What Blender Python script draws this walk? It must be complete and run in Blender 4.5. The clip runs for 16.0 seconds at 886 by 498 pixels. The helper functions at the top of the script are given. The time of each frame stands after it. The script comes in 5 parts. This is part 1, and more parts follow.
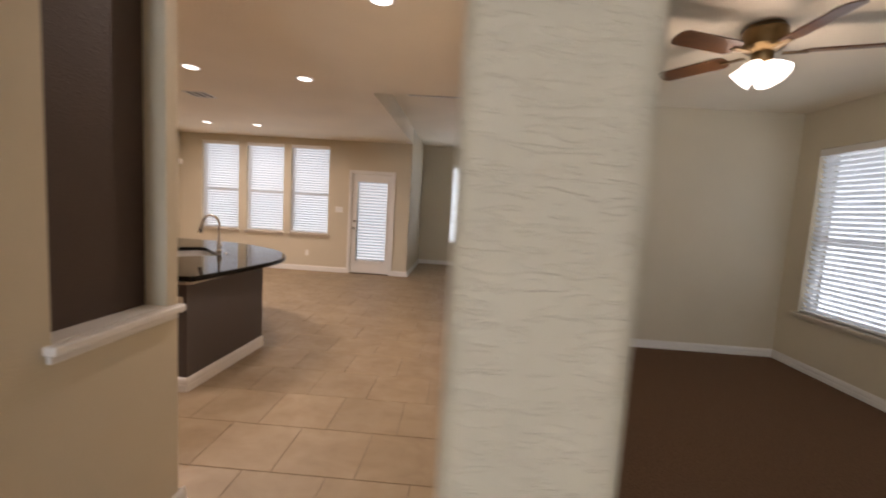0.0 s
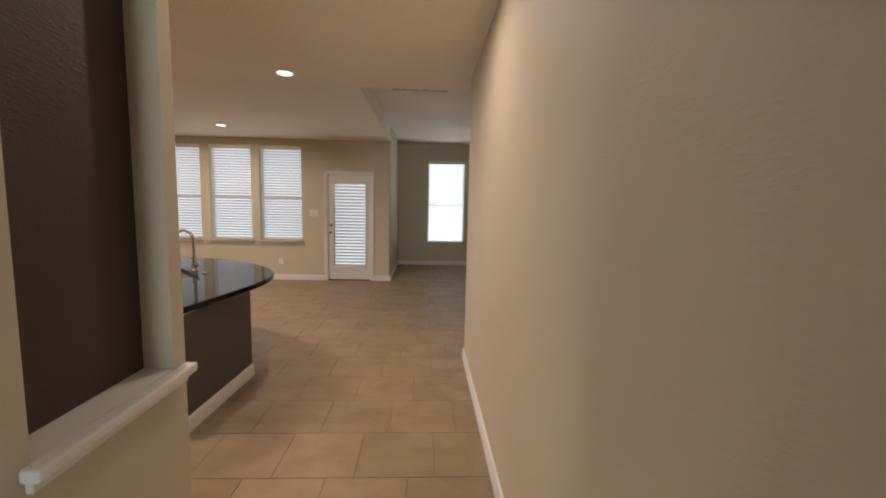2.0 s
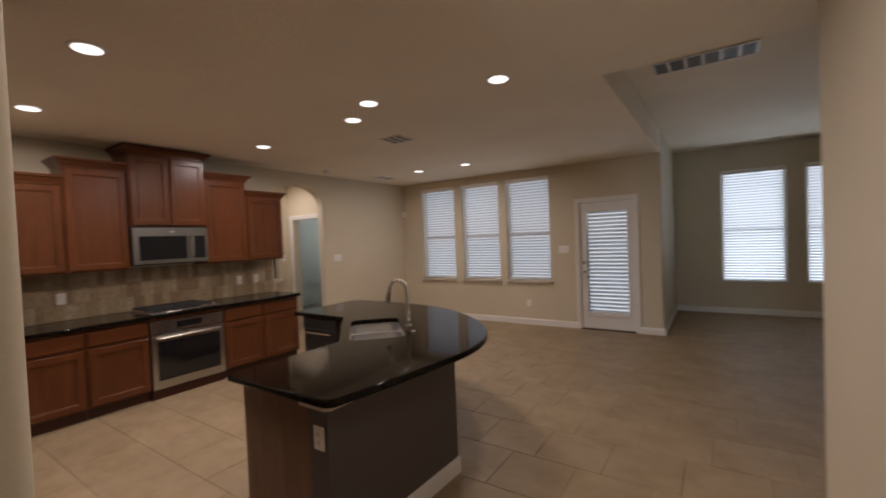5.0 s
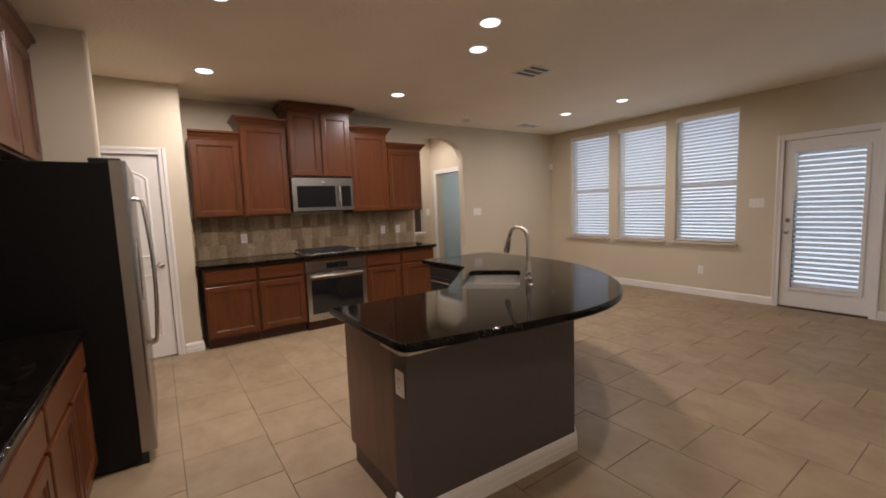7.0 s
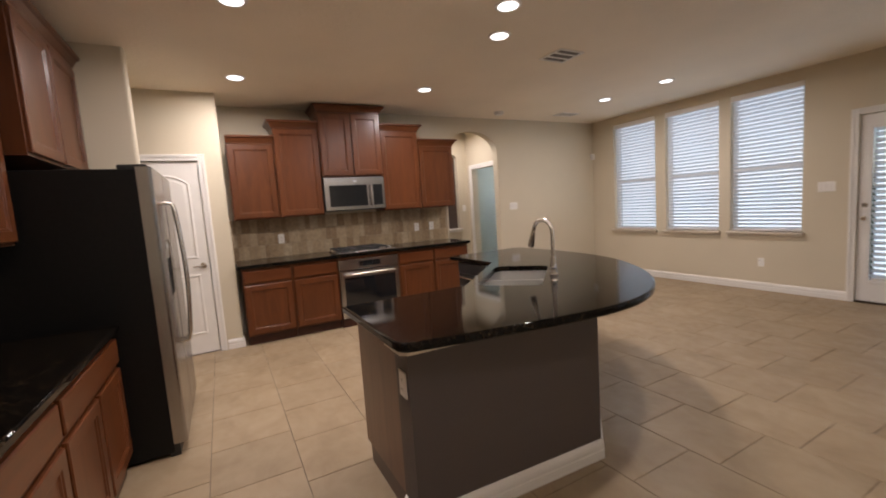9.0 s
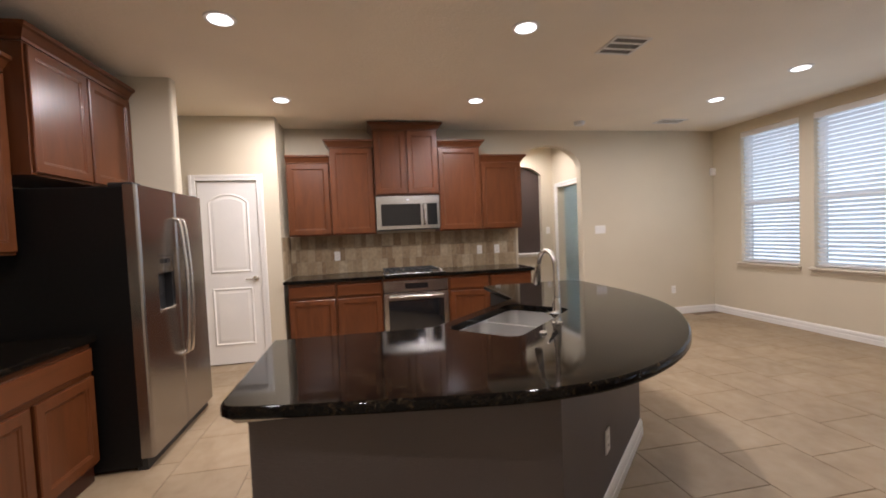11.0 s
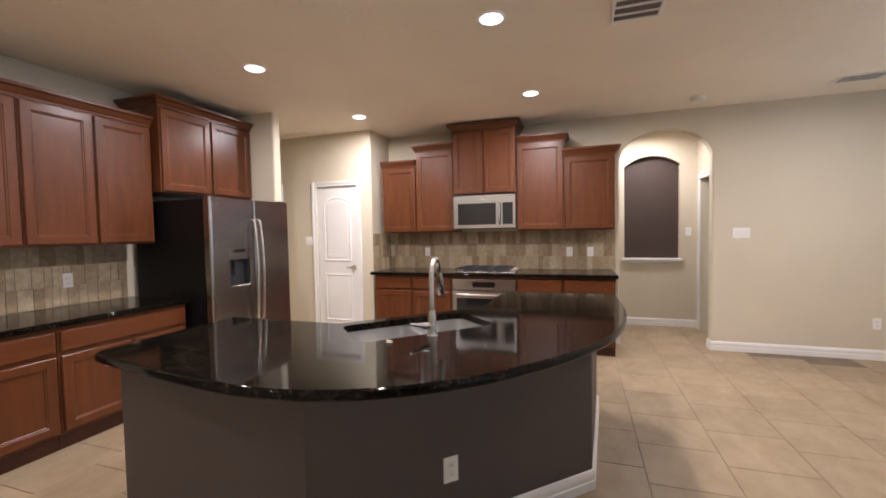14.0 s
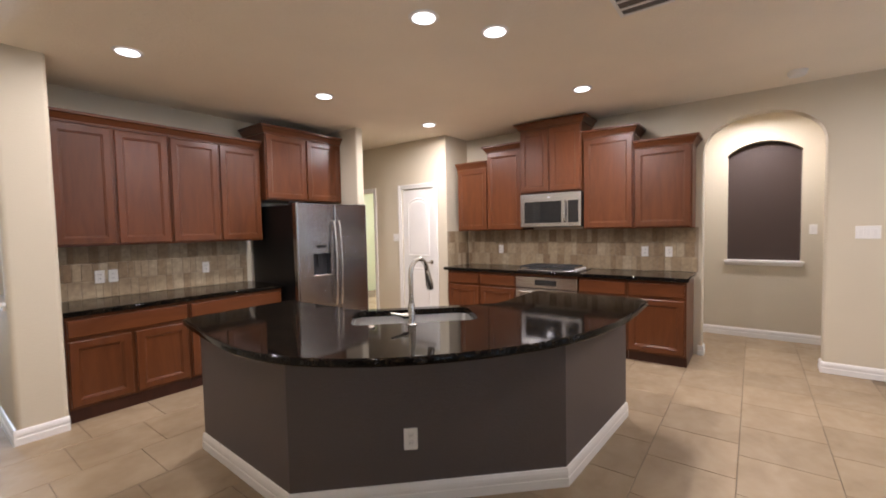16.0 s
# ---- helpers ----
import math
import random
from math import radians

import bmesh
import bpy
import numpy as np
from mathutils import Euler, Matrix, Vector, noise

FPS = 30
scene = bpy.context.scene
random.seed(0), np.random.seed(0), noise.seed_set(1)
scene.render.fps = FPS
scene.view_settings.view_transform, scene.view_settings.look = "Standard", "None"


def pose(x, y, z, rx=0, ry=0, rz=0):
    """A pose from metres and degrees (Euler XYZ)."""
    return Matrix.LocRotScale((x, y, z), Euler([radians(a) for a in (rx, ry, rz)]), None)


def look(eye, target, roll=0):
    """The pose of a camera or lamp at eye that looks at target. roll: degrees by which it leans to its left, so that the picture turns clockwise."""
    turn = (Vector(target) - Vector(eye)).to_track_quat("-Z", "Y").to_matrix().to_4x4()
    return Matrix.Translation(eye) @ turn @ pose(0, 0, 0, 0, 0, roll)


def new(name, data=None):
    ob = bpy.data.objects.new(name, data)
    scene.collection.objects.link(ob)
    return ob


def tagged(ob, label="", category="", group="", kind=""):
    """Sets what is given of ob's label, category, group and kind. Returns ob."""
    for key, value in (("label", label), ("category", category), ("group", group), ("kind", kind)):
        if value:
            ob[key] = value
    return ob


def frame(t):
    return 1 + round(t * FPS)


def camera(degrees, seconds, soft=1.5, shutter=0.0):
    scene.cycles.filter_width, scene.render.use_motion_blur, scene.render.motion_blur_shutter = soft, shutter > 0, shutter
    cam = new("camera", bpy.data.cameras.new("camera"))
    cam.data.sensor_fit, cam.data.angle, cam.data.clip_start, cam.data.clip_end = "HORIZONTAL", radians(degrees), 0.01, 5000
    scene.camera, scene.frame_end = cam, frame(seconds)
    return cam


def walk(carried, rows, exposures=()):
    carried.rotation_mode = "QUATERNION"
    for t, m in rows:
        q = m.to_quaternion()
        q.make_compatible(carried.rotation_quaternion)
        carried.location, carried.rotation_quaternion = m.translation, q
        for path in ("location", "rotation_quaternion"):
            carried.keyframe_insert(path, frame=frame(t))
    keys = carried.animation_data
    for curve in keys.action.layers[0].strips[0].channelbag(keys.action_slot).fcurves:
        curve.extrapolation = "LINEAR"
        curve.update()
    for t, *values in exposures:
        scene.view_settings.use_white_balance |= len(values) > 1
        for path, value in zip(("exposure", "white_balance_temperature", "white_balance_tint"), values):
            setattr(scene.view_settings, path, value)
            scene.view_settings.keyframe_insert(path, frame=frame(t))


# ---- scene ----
cam = camera(94.1, 16.0, soft=1.8, shutter=0.5)
PATH = [
    (0, (-0.014, 0.371, 1.48), (-0.104, 2.36, 1.284), 3.5),
    (0.5, (-0.226, 0.331, 1.473), (-0.432, 2.316, 1.339), 4.2),
    (1, (-0.351, 0.353, 1.498), (-0.352, 2.346, 1.328), 3.1),
    (1.5, (-0.4, 0.484, 1.535), (-0.224, 2.469, 1.368), 3.9),
    (2, (-0.431, 0.694, 1.549), (-0.345, 2.681, 1.334), 1.2),
    (2.5, (-0.472, 0.905, 1.54), (-0.522, 2.89, 1.304), -1.1),
    (3, (-0.458, 1.104, 1.532), (-0.544, 3.087, 1.285), -1.3),
    (3.5, (-0.43, 1.359, 1.567), (-0.711, 3.327, 1.35), -1.5),
    (4, (-0.435, 1.608, 1.588), (-0.974, 3.529, 1.447), -3.1),
    (4.5, (-0.449, 1.806, 1.619), (-1.217, 3.651, 1.539), -3.3),
    (5, (-0.457, 1.969, 1.593), (-1.565, 3.633, 1.541), -2.3),
    (7.5, (-0.506, 2.481, 1.406), (-2.167, 3.575, 1.191), -2.9),
    (8, (-0.486, 2.507, 1.401), (-2.157, 3.587, 1.191), -3.9),
    (8.5, (-0.484, 2.535, 1.4), (-2.159, 3.598, 1.144), -4.6),
    (9, (-0.471, 2.636, 1.401), (-2.227, 3.569, 1.195), -3.9),
    (11.5, (-0.624, 3.937, 1.377), (-2.612, 4.128, 1.253), -2.3),
    (12, (-0.628, 4.22, 1.379), (-2.62, 4.185, 1.202), -1.7),
    (12.5, (-0.671, 4.517, 1.395), (-2.649, 4.268, 1.238), 0.2),
    (13, (-0.696, 4.763, 1.412), (-2.659, 4.403, 1.294), -0.2),
    (13.5, (-0.655, 5.034, 1.411), (-2.58, 4.497, 1.316), 0.3),
    (14, (-0.667, 5.309, 1.406), (-2.561, 4.674, 1.321), -1.1),
    (14.5, (-0.67, 5.564, 1.43), (-2.517, 4.807, 1.308), -3.0),
    (15, (-0.672, 5.811, 1.41), (-2.433, 4.866, 1.326), -2.0),
    (15.5, (-0.724, 5.986, 1.4), (-2.405, 4.903, 1.364), -1.4),
    (16, (-0.814, 6.171, 1.437), (-2.41, 4.969, 1.338), -1.2),
]
EXPOSURES = [(0, -0.38, 6950, 23), (1.0, -0.58, 7000, 21), (2.5, -0.80, 7000, 19), (3.5, -1.06, 6950, 20), (5.0, -1.28, 6600, 20), (7.5, -0.76, 6300, 18), (9.0, -0.62, 6250, 17),
             (11.5, -0.25, 5850, 16), (12.5, -0.12, 5800, 16), (16.0, -0.08, 5800, 16)]
walk(cam, [(t, look(eye, target, roll)) for t, eye, target, roll in PATH], EXPOSURES)

# ---- world, sun and daylight ----
world = bpy.data.worlds.new("sky")
scene.world = world
world.use_nodes = True
wn = world.node_tree.nodes
sky = wn.new("ShaderNodeTexSky")
sky.sky_type = "NISHITA"
sky.sun_disc = False
sky.sun_elevation, sky.sun_rotation = radians(40), radians(200)
world.node_tree.links.new(sky.outputs[0], wn["Background"].inputs[0])
wn["Background"].inputs[1].default_value = 0.12
sun = new("sun", bpy.data.lights.new("sun", "SUN"))
sun.data.energy, sun.data.angle, sun.data.color = 2.0, radians(0.6), (1.0, 0.95, 0.88)
sun.matrix_world = look((0, 0, 0), (0.35, 0.8, -0.75))

CAN_WATTS = 28.5
CAN_COLOR = (1.0, 0.91, 0.82)
DAY_COLOR = (0.75, 0.90, 1.0)


def area_lamp(name, place, target, w, h, watts, color, shape="RECTANGLE", spread=180):
    lamp = bpy.data.lights.new(name, "AREA")
    lamp.shape, lamp.size, lamp.size_y, lamp.energy, lamp.color = shape, w, h, watts, color
    ob = new(name, lamp)
    ob.matrix_world = look(place, target)
    lamp.spread = radians(spread)
    return ob


# ---- materials ----
def mat(name, color, rough=0.5, metal=0.0, spec=0.5):
    m = bpy.data.materials.new(name)
    m.use_nodes = True
    b = m.node_tree.nodes["Principled BSDF"]
    b.inputs["Base Color"].default_value = (*color, 1)
    b.inputs["Roughness"].default_value = rough
    b.inputs["Metallic"].default_value = metal
    b.inputs["Specular IOR Level"].default_value = spec
    return m


def node(m, kind, **values):
    n = m.node_tree.nodes.new(kind)
    for key, value in values.items():
        n.inputs[key].default_value = value
    return n


def link(m, a, b):
    m.node_tree.links.new(a, b)


def bsdf(m):
    return m.node_tree.nodes["Principled BSDF"]


def coords(m, scale=(1, 1, 1)):
    g = m.node_tree.nodes.new("ShaderNodeNewGeometry")
    mp = m.node_tree.nodes.new("ShaderNodeMapping")
    mp.inputs["Scale"].default_value = scale
    link(m, g.outputs["Position"], mp.inputs["Vector"])
    return mp.outputs["Vector"]


def ramp(m, src, stops):
    r = m.node_tree.nodes.new("ShaderNodeValToRGB")
    e = r.color_ramp.elements
    while len(e) < len(stops):
        e.new(0.5)
    for el, (p, c) in zip(e, stops):
        el.position, el.color = p, (*c, 1)
    link(m, src, r.inputs["Fac"])
    return r.outputs["Color"]


def tint(c, k):
    return tuple(min(1.0, v * k) for v in c)


def mottle(m, color, scale, low, high, detail=4.0, vec=None):
    """Colour that varies between two shades of one colour."""
    n = node(m, "ShaderNodeTexNoise", Scale=scale, Detail=detail)
    link(m, vec or coords(m), n.inputs["Vector"])
    link(m, ramp(m, n.outputs["Fac"], [(0.3, tint(color, low)), (0.7, tint(color, high))]), bsdf(m).inputs["Base Color"])
    return n


def bump(m, src, strength, distance):
    b = node(m, "ShaderNodeBump", Strength=strength, Distance=distance)
    link(m, src, b.inputs["Height"])
    link(m, b.outputs["Normal"], bsdf(m).inputs["Normal"])


def knockdown(name, color, rough=0.62, strength=0.15, scale=46.0):
    """Painted drywall with a trowelled knock-down texture."""
    m = mat(name, color, rough, spec=0.3)
    mottle(m, color, 0.9, 0.95, 1.04)
    v = coords(m, (0.8, 0.8, 2.6))
    n = node(m, "ShaderNodeTexNoise", Scale=scale, Detail=3.0, Distortion=0.6)
    link(m, v, n.inputs["Vector"])
    f = node(m, "ShaderNodeTexNoise", Scale=180.0, Detail=2.0)
    link(m, v, f.inputs["Vector"])
    plate = ramp(m, n.outputs["Fac"], [(0.50, (0, 0, 0)), (0.60, (1, 1, 1))])
    add = m.node_tree.nodes.new("ShaderNodeMath")
    add.operation = "MULTIPLY_ADD"
    link(m, f.outputs["Fac"], add.inputs[0])
    add.inputs[1].default_value = 0.25
    link(m, plate, add.inputs[2])
    bump(m, add.outputs[0], strength, 0.0022)
    return m


WALL = (0.607, 0.535, 0.408)
wall_paint = knockdown("wall_paint", WALL)
rough_paint = knockdown("wall_end_paint", WALL, 0.62, 0.6, 42.0)
ceiling_paint = knockdown("ceiling_paint", (0.85, 0.757, 0.618), 0.8, 0.35, 40.0)
island_paint = knockdown("island_paint", (0.094, 0.077, 0.073), 0.5, 0.3, 60.0)
niche_paint = knockdown("niche_paint", (0.066, 0.045, 0.037), 0.5, 0.3, 60.0)
blue_paint = knockdown("blue_paint", (0.50, 0.50, 0.42), 0.6, 0.3, 60.0)
green_paint = knockdown("green_paint", (0.66, 0.69, 0.50), 0.6, 0.3, 60.0)
white_trim = mat("white_trim", (0.78, 0.75, 0.71), 0.32)
mottle(white_trim, (0.78, 0.75, 0.71), 3.0, 0.96, 1.02)
cream_trim = mat("cream_trim", (0.62, 0.55, 0.45), 0.5)
mottle(cream_trim, (0.62, 0.55, 0.45), 6.0, 0.93, 1.04)
plate_white = mat("plate_white", (0.80, 0.77, 0.73), 0.35)
plate_dark = mat("plate_dark", (0.10, 0.09, 0.08), 0.5)


def wood(name, color, axis):
    m = mat(name, color, 0.30, spec=0.36)
    sc = [14.0, 14.0, 14.0]
    sc[axis] = 2.2
    v = coords(m, tuple(sc))
    w = node(m, "ShaderNodeTexNoise", Scale=0.9, Detail=6.0, Roughness=0.6, Distortion=0.8)
    link(m, v, w.inputs["Vector"])
    o = m.node_tree.nodes.new("ShaderNodeObjectInfo")
    mix = m.node_tree.nodes.new("ShaderNodeMix")
    mix.data_type, mix.blend_type = "RGBA", "MULTIPLY"
    mix.inputs["Factor"].default_value = 1.0
    grain = ramp(m, w.outputs["Fac"], [(0.28, tint(color, 0.76)), (0.72, tint(color, 1.22))])
    shade = ramp(m, o.outputs["Random"], [(0.0, (0.88, 0.88, 0.88)), (1.0, (1.0, 0.97, 0.95))])
    link(m, grain, mix.inputs[6])
    link(m, shade, mix.inputs[7])
    link(m, mix.outputs[2], bsdf(m).inputs["Base Color"])
    bump(m, w.outputs["Fac"], 0.03, 0.001)
    return m


CHERRY = (0.113, 0.0358, 0.0115)
cherry = wood("cherry", CHERRY, 2)
cherry_side = wood("cherry_lengthwise", CHERRY, 1)
cherry_x = wood("cherry_crosswise", CHERRY, 0)
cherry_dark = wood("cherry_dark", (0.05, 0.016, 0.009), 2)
birch = wood("cabinet_side_veneer", (0.15, 0.075, 0.045), 2)

granite = mat("granite", (0.012, 0.010, 0.008), 0.06, spec=0.14)
gv = node(granite, "ShaderNodeTexVoronoi", Scale=115.0, Randomness=1.0)
gw = node(granite, "ShaderNodeTexNoise", Scale=40.0, Detail=3.0)
link(granite, coords(granite), gw.inputs["Vector"])
gd = granite.node_tree.nodes.new("ShaderNodeMix")
gd.data_type, gd.blend_type = "RGBA", "LINEAR_LIGHT"
gd.inputs["Factor"].default_value = 0.02
link(granite, coords(granite), gd.inputs[6])
link(granite, gw.outputs["Color"], gd.inputs[7])
link(granite, gd.outputs[2], gv.inputs["Vector"])
gn = node(granite, "ShaderNodeTexNoise", Scale=22.0, Detail=6.0, Roughness=0.65)
link(granite, coords(granite), gn.inputs["Vector"])
gmix = granite.node_tree.nodes.new("ShaderNodeMix")
gmix.data_type = "RGBA"
link(granite, ramp(granite, gn.outputs["Fac"], [(0.44, (0, 0, 0)), (0.66, (1, 1, 1))]), gmix.inputs["Factor"])
gmix.inputs[6].default_value = (0.0035, 0.003, 0.0026, 1)
link(granite, ramp(granite, gv.outputs["Color"], [(0.25, (0.004, 0.003, 0.0025)), (0.55, (0.010, 0.007, 0.004)), (0.80, (0.034, 0.022, 0.012)), (0.97, (0.085, 0.060, 0.034))]), gmix.inputs[7])
link(granite, gmix.outputs[2], bsdf(granite).inputs["Base Color"])

grout = mat("grout", (0.20, 0.153, 0.105), 0.9)
mottle(grout, (0.20, 0.153, 0.105), 5.0, 0.8, 1.15)
tile = mat("floor_tile", (0.50, 0.38, 0.26), 0.34, spec=0.36)
tn = node(tile, "ShaderNodeTexNoise", Scale=3.0, Detail=6.0, Roughness=0.60, Distortion=0.5)
link(tile, coords(tile, (1.0, 1.35, 1)), tn.inputs["Vector"])
to = tile.node_tree.nodes.new("ShaderNodeObjectInfo")
tm = tile.node_tree.nodes.new("ShaderNodeMix")
tm.data_type, tm.blend_type = "RGBA", "MULTIPLY"
tm.inputs["Factor"].default_value = 1.0
link(tile, ramp(tile, tn.outputs["Fac"], [(0.25, (0.250, 0.178, 0.105)), (0.5, (0.315, 0.233, 0.145)), (0.75, (0.370, 0.283, 0.185))]), tm.inputs[6])
link(tile, ramp(tile, to.outputs["Random"], [(0.0, (0.92, 0.915, 0.91)), (1.0, (1.04, 1.03, 1.02))]), tm.inputs[7])
link(tile, tm.outputs[2], bsdf(tile).inputs["Base Color"])
tr = node(tile, "ShaderNodeTexNoise", Scale=14.0, Detail=3.0)
link(tile, coords(tile), tr.inputs["Vector"])
link(tile, ramp(tile, tr.outputs["Fac"], [(0.3, (0.38, 0.38, 0.38)), (0.7, (0.54, 0.54, 0.54))]), bsdf(tile).inputs["Roughness"])
bump(tile, tn.outputs["Fac"], 0.12, 0.003)

stone = mat("travertine", (0.36, 0.27, 0.18), 0.62)
sn = node(stone, "ShaderNodeTexNoise", Scale=26.0, Detail=5.0, Roughness=0.6)
link(stone, coords(stone), sn.inputs["Vector"])
so = stone.node_tree.nodes.new("ShaderNodeObjectInfo")
sm = stone.node_tree.nodes.new("ShaderNodeMix")
sm.data_type, sm.blend_type = "RGBA", "MULTIPLY"
sm.inputs["Factor"].default_value = 1.0
link(stone, ramp(stone, so.outputs["Random"], [(0.0, (0.28, 0.19, 0.105)), (0.35, (0.37, 0.27, 0.16)), (0.7, (0.45, 0.345, 0.215)), (1.0, (0.51, 0.41, 0.275))]), sm.inputs[6])
link(stone, ramp(stone, sn.outputs["Fac"], [(0.3, (0.72, 0.70, 0.68)), (0.7, (1.08, 1.07, 1.05))]), sm.inputs[7])
link(stone, sm.outputs[2], bsdf(stone).inputs["Base Color"])
bump(stone, sn.outputs["Fac"], 0.3, 0.003)
splash_grout = mat("splash_grout", (0.36, 0.29, 0.21), 0.9)
mottle(splash_grout, (0.36, 0.29, 0.21), 12.0, 0.85, 1.1)


def steel_mat(name, color, rough, axis):
    m = mat(name, color, rough, 1.0)
    sc = [9.0, 9.0, 9.0]
    sc[axis] = 0.8
    n = node(m, "ShaderNodeTexNoise", Scale=1.0, Detail=1.0)
    link(m, coords(m, tuple(sc)), n.inputs["Vector"])
    link(m, ramp(m, n.outputs["Fac"], [(0.3, (rough * 0.99,) * 3), (0.7, (rough * 1.01,) * 3)]), bsdf(m).inputs["Roughness"])
    return m


steel = steel_mat("brushed_steel", (0.38, 0.36, 0.345), 0.25, 0)
steel_y = steel_mat("brushed_steel_wide", (0.50, 0.485, 0.465), 0.25, 1)
nickel = mat("brushed_nickel", (0.62, 0.58, 0.53), 0.26, 1.0)
sink_steel = mat("sink_steel", (0.66, 0.65, 0.63), 0.3, 1.0)
black_glass = mat("black_glass", (0.012, 0.012, 0.013), 0.06, spec=0.6)
black_plastic = mat("black_plastic", (0.016, 0.016, 0.017), 0.4)
black_side = mat("fridge_side_black", (0.006, 0.006, 0.006), 0.42, spec=0.25)
mottle(black_side, (0.006, 0.006, 0.006), 40.0, 0.8, 1.2)
iron = mat("cast_iron", (0.02, 0.02, 0.02), 0.55)
bronze = mat("bronze", (0.055, 0.035, 0.022), 0.4, 0.7)
brass = mat("antique_brass", (0.20, 0.125, 0.055), 0.35, 0.9)
fan_wood = wood("fan_blade_wood", (0.12, 0.05, 0.02), 0)
pane = bpy.data.materials.new("pane_glass")
pane.use_nodes = True
pb = bsdf(pane)
pb.inputs["Transmission Weight"].default_value = 1.0
pb.inputs["Roughness"].default_value = 0.0
pb.inputs["IOR"].default_value = 1.45
blind = mat("blind_slat", (0.80, 0.80, 0.80), 0.45)
bt = blind.node_tree.nodes.new("ShaderNodeBsdfTranslucent")
bt.inputs["Color"].default_value = (0.85, 0.88, 0.92, 1)
bm_mix = blind.node_tree.nodes.new("ShaderNodeMixShader")
bm_mix.inputs["Fac"].default_value = 0.32
link(blind, bsdf(blind).outputs[0], bm_mix.inputs[1])
link(blind, bt.outputs[0], bm_mix.inputs[2])
link(blind, bm_mix.outputs[0], blind.node_tree.nodes["Material Output"].inputs["Surface"])
carpet = mat("carpet", (0.16, 0.095, 0.06), 0.95, spec=0.1)
cn = mottle(carpet, (0.16, 0.095, 0.06), 90.0, 0.7, 1.3)
bump(carpet, cn.outputs["Fac"], 0.8, 0.006)
grass = mat("grass", (0.06, 0.09, 0.03), 0.9)
mottle(grass, (0.06, 0.09, 0.03), 2.0, 0.7, 1.3)


def glow(name, color, strength):
    m = bpy.data.materials.new(name)
    m.use_nodes = True
    e = m.node_tree.nodes.new("ShaderNodeEmission")
    e.inputs["Color"].default_value = (*color, 1)
    e.inputs["Strength"].default_value = strength
    link(m, e.outputs[0], m.node_tree.nodes["Material Output"].inputs["Surface"])
    return m


lens_glow = glow("lamp_lens", (1.0, 0.95, 0.88), 4.0)
shade_glow = glow("frosted_shade", (1.0, 0.93, 0.82), 5.0)


# ---- mesh helpers ----
def box(bm, x0, x1, y0, y1, z0, z1, bevel=0.0, seg=1, only=None):
    """A box between six planes. bevel: rounds its edges; only: rounds those edges alone whose middle passes the test."""
    if x0 > x1:
        x0, x1 = x1, x0
    if y0 > y1:
        y0, y1 = y1, y0
    v = [bm.verts.new((x, y, z)) for x in (x0, x1) for y in (y0, y1) for z in (z0, z1)]
    f = [bm.faces.new([v[i] for i in q]) for q in ((0, 1, 3, 2), (4, 6, 7, 5), (0, 4, 5, 1), (2, 3, 7, 6), (0, 2, 6, 4), (1, 5, 7, 3))]
    if bevel:
        edges = {e for q in f for e in q.edges}
        if only:
            edges = {e for e in edges if only((e.verts[0].co + e.verts[1].co) / 2, e)}
        bmesh.ops.bevel(bm, geom=list(edges), offset=bevel, segments=seg, affect="EDGES", profile=0.5)


def upright(e):
    return abs(e.verts[0].co.z - e.verts[1].co.z) > 0.1


def prism(bm, pts, z0, z1):
    """A polygon in plan, raised from z0 to z1."""
    a = [bm.verts.new((x, y, z0)) for x, y in pts]
    b = [bm.verts.new((x, y, z1)) for x, y in pts]
    n = len(pts)
    bm.faces.new(a[::-1])
    bm.faces.new(b)
    for i in range(n):
        bm.faces.new((a[i], a[(i + 1) % n], b[(i + 1) % n], b[i]))


def sweep(bm, profile, p0, p1, out, closed=True):
    """A profile of (away from the wall, height) carried from p0 to p1; out: the way away from the wall."""
    ring = []
    for p in (p0, p1):
        ring.append([bm.verts.new((p[0] + out[0] * d, p[1] + out[1] * d, p[2] + h)) for d, h in profile])
    n = len(profile)
    for i in range(n):
        bm.faces.new((ring[0][i], ring[0][(i + 1) % n], ring[1][(i + 1) % n], ring[1][i]))
    bm.faces.new(ring[0][::-1])
    bm.faces.new(ring[1])


def lathe(bm, profile, centre=(0, 0, 0), n=20, turn=None):
    """A profile of (radius, height) spun about the z axis; turn: a matrix laid on it before it is moved."""
    rings = []
    for r, h in profile:
        ring = []
        for i in range(n):
            a = 2 * math.pi * i / n
            p = Vector((r * math.cos(a), r * math.sin(a), h))
            if turn:
                p = turn @ p
            ring.append(bm.verts.new(p + Vector(centre)))
        rings.append(ring)
    for a, b in zip(rings, rings[1:]):
        for i in range(n):
            bm.faces.new((a[i], a[(i + 1) % n], b[(i + 1) % n], b[i]))
    bm.faces.new(rings[0][::-1])
    bm.faces.new(rings[-1])


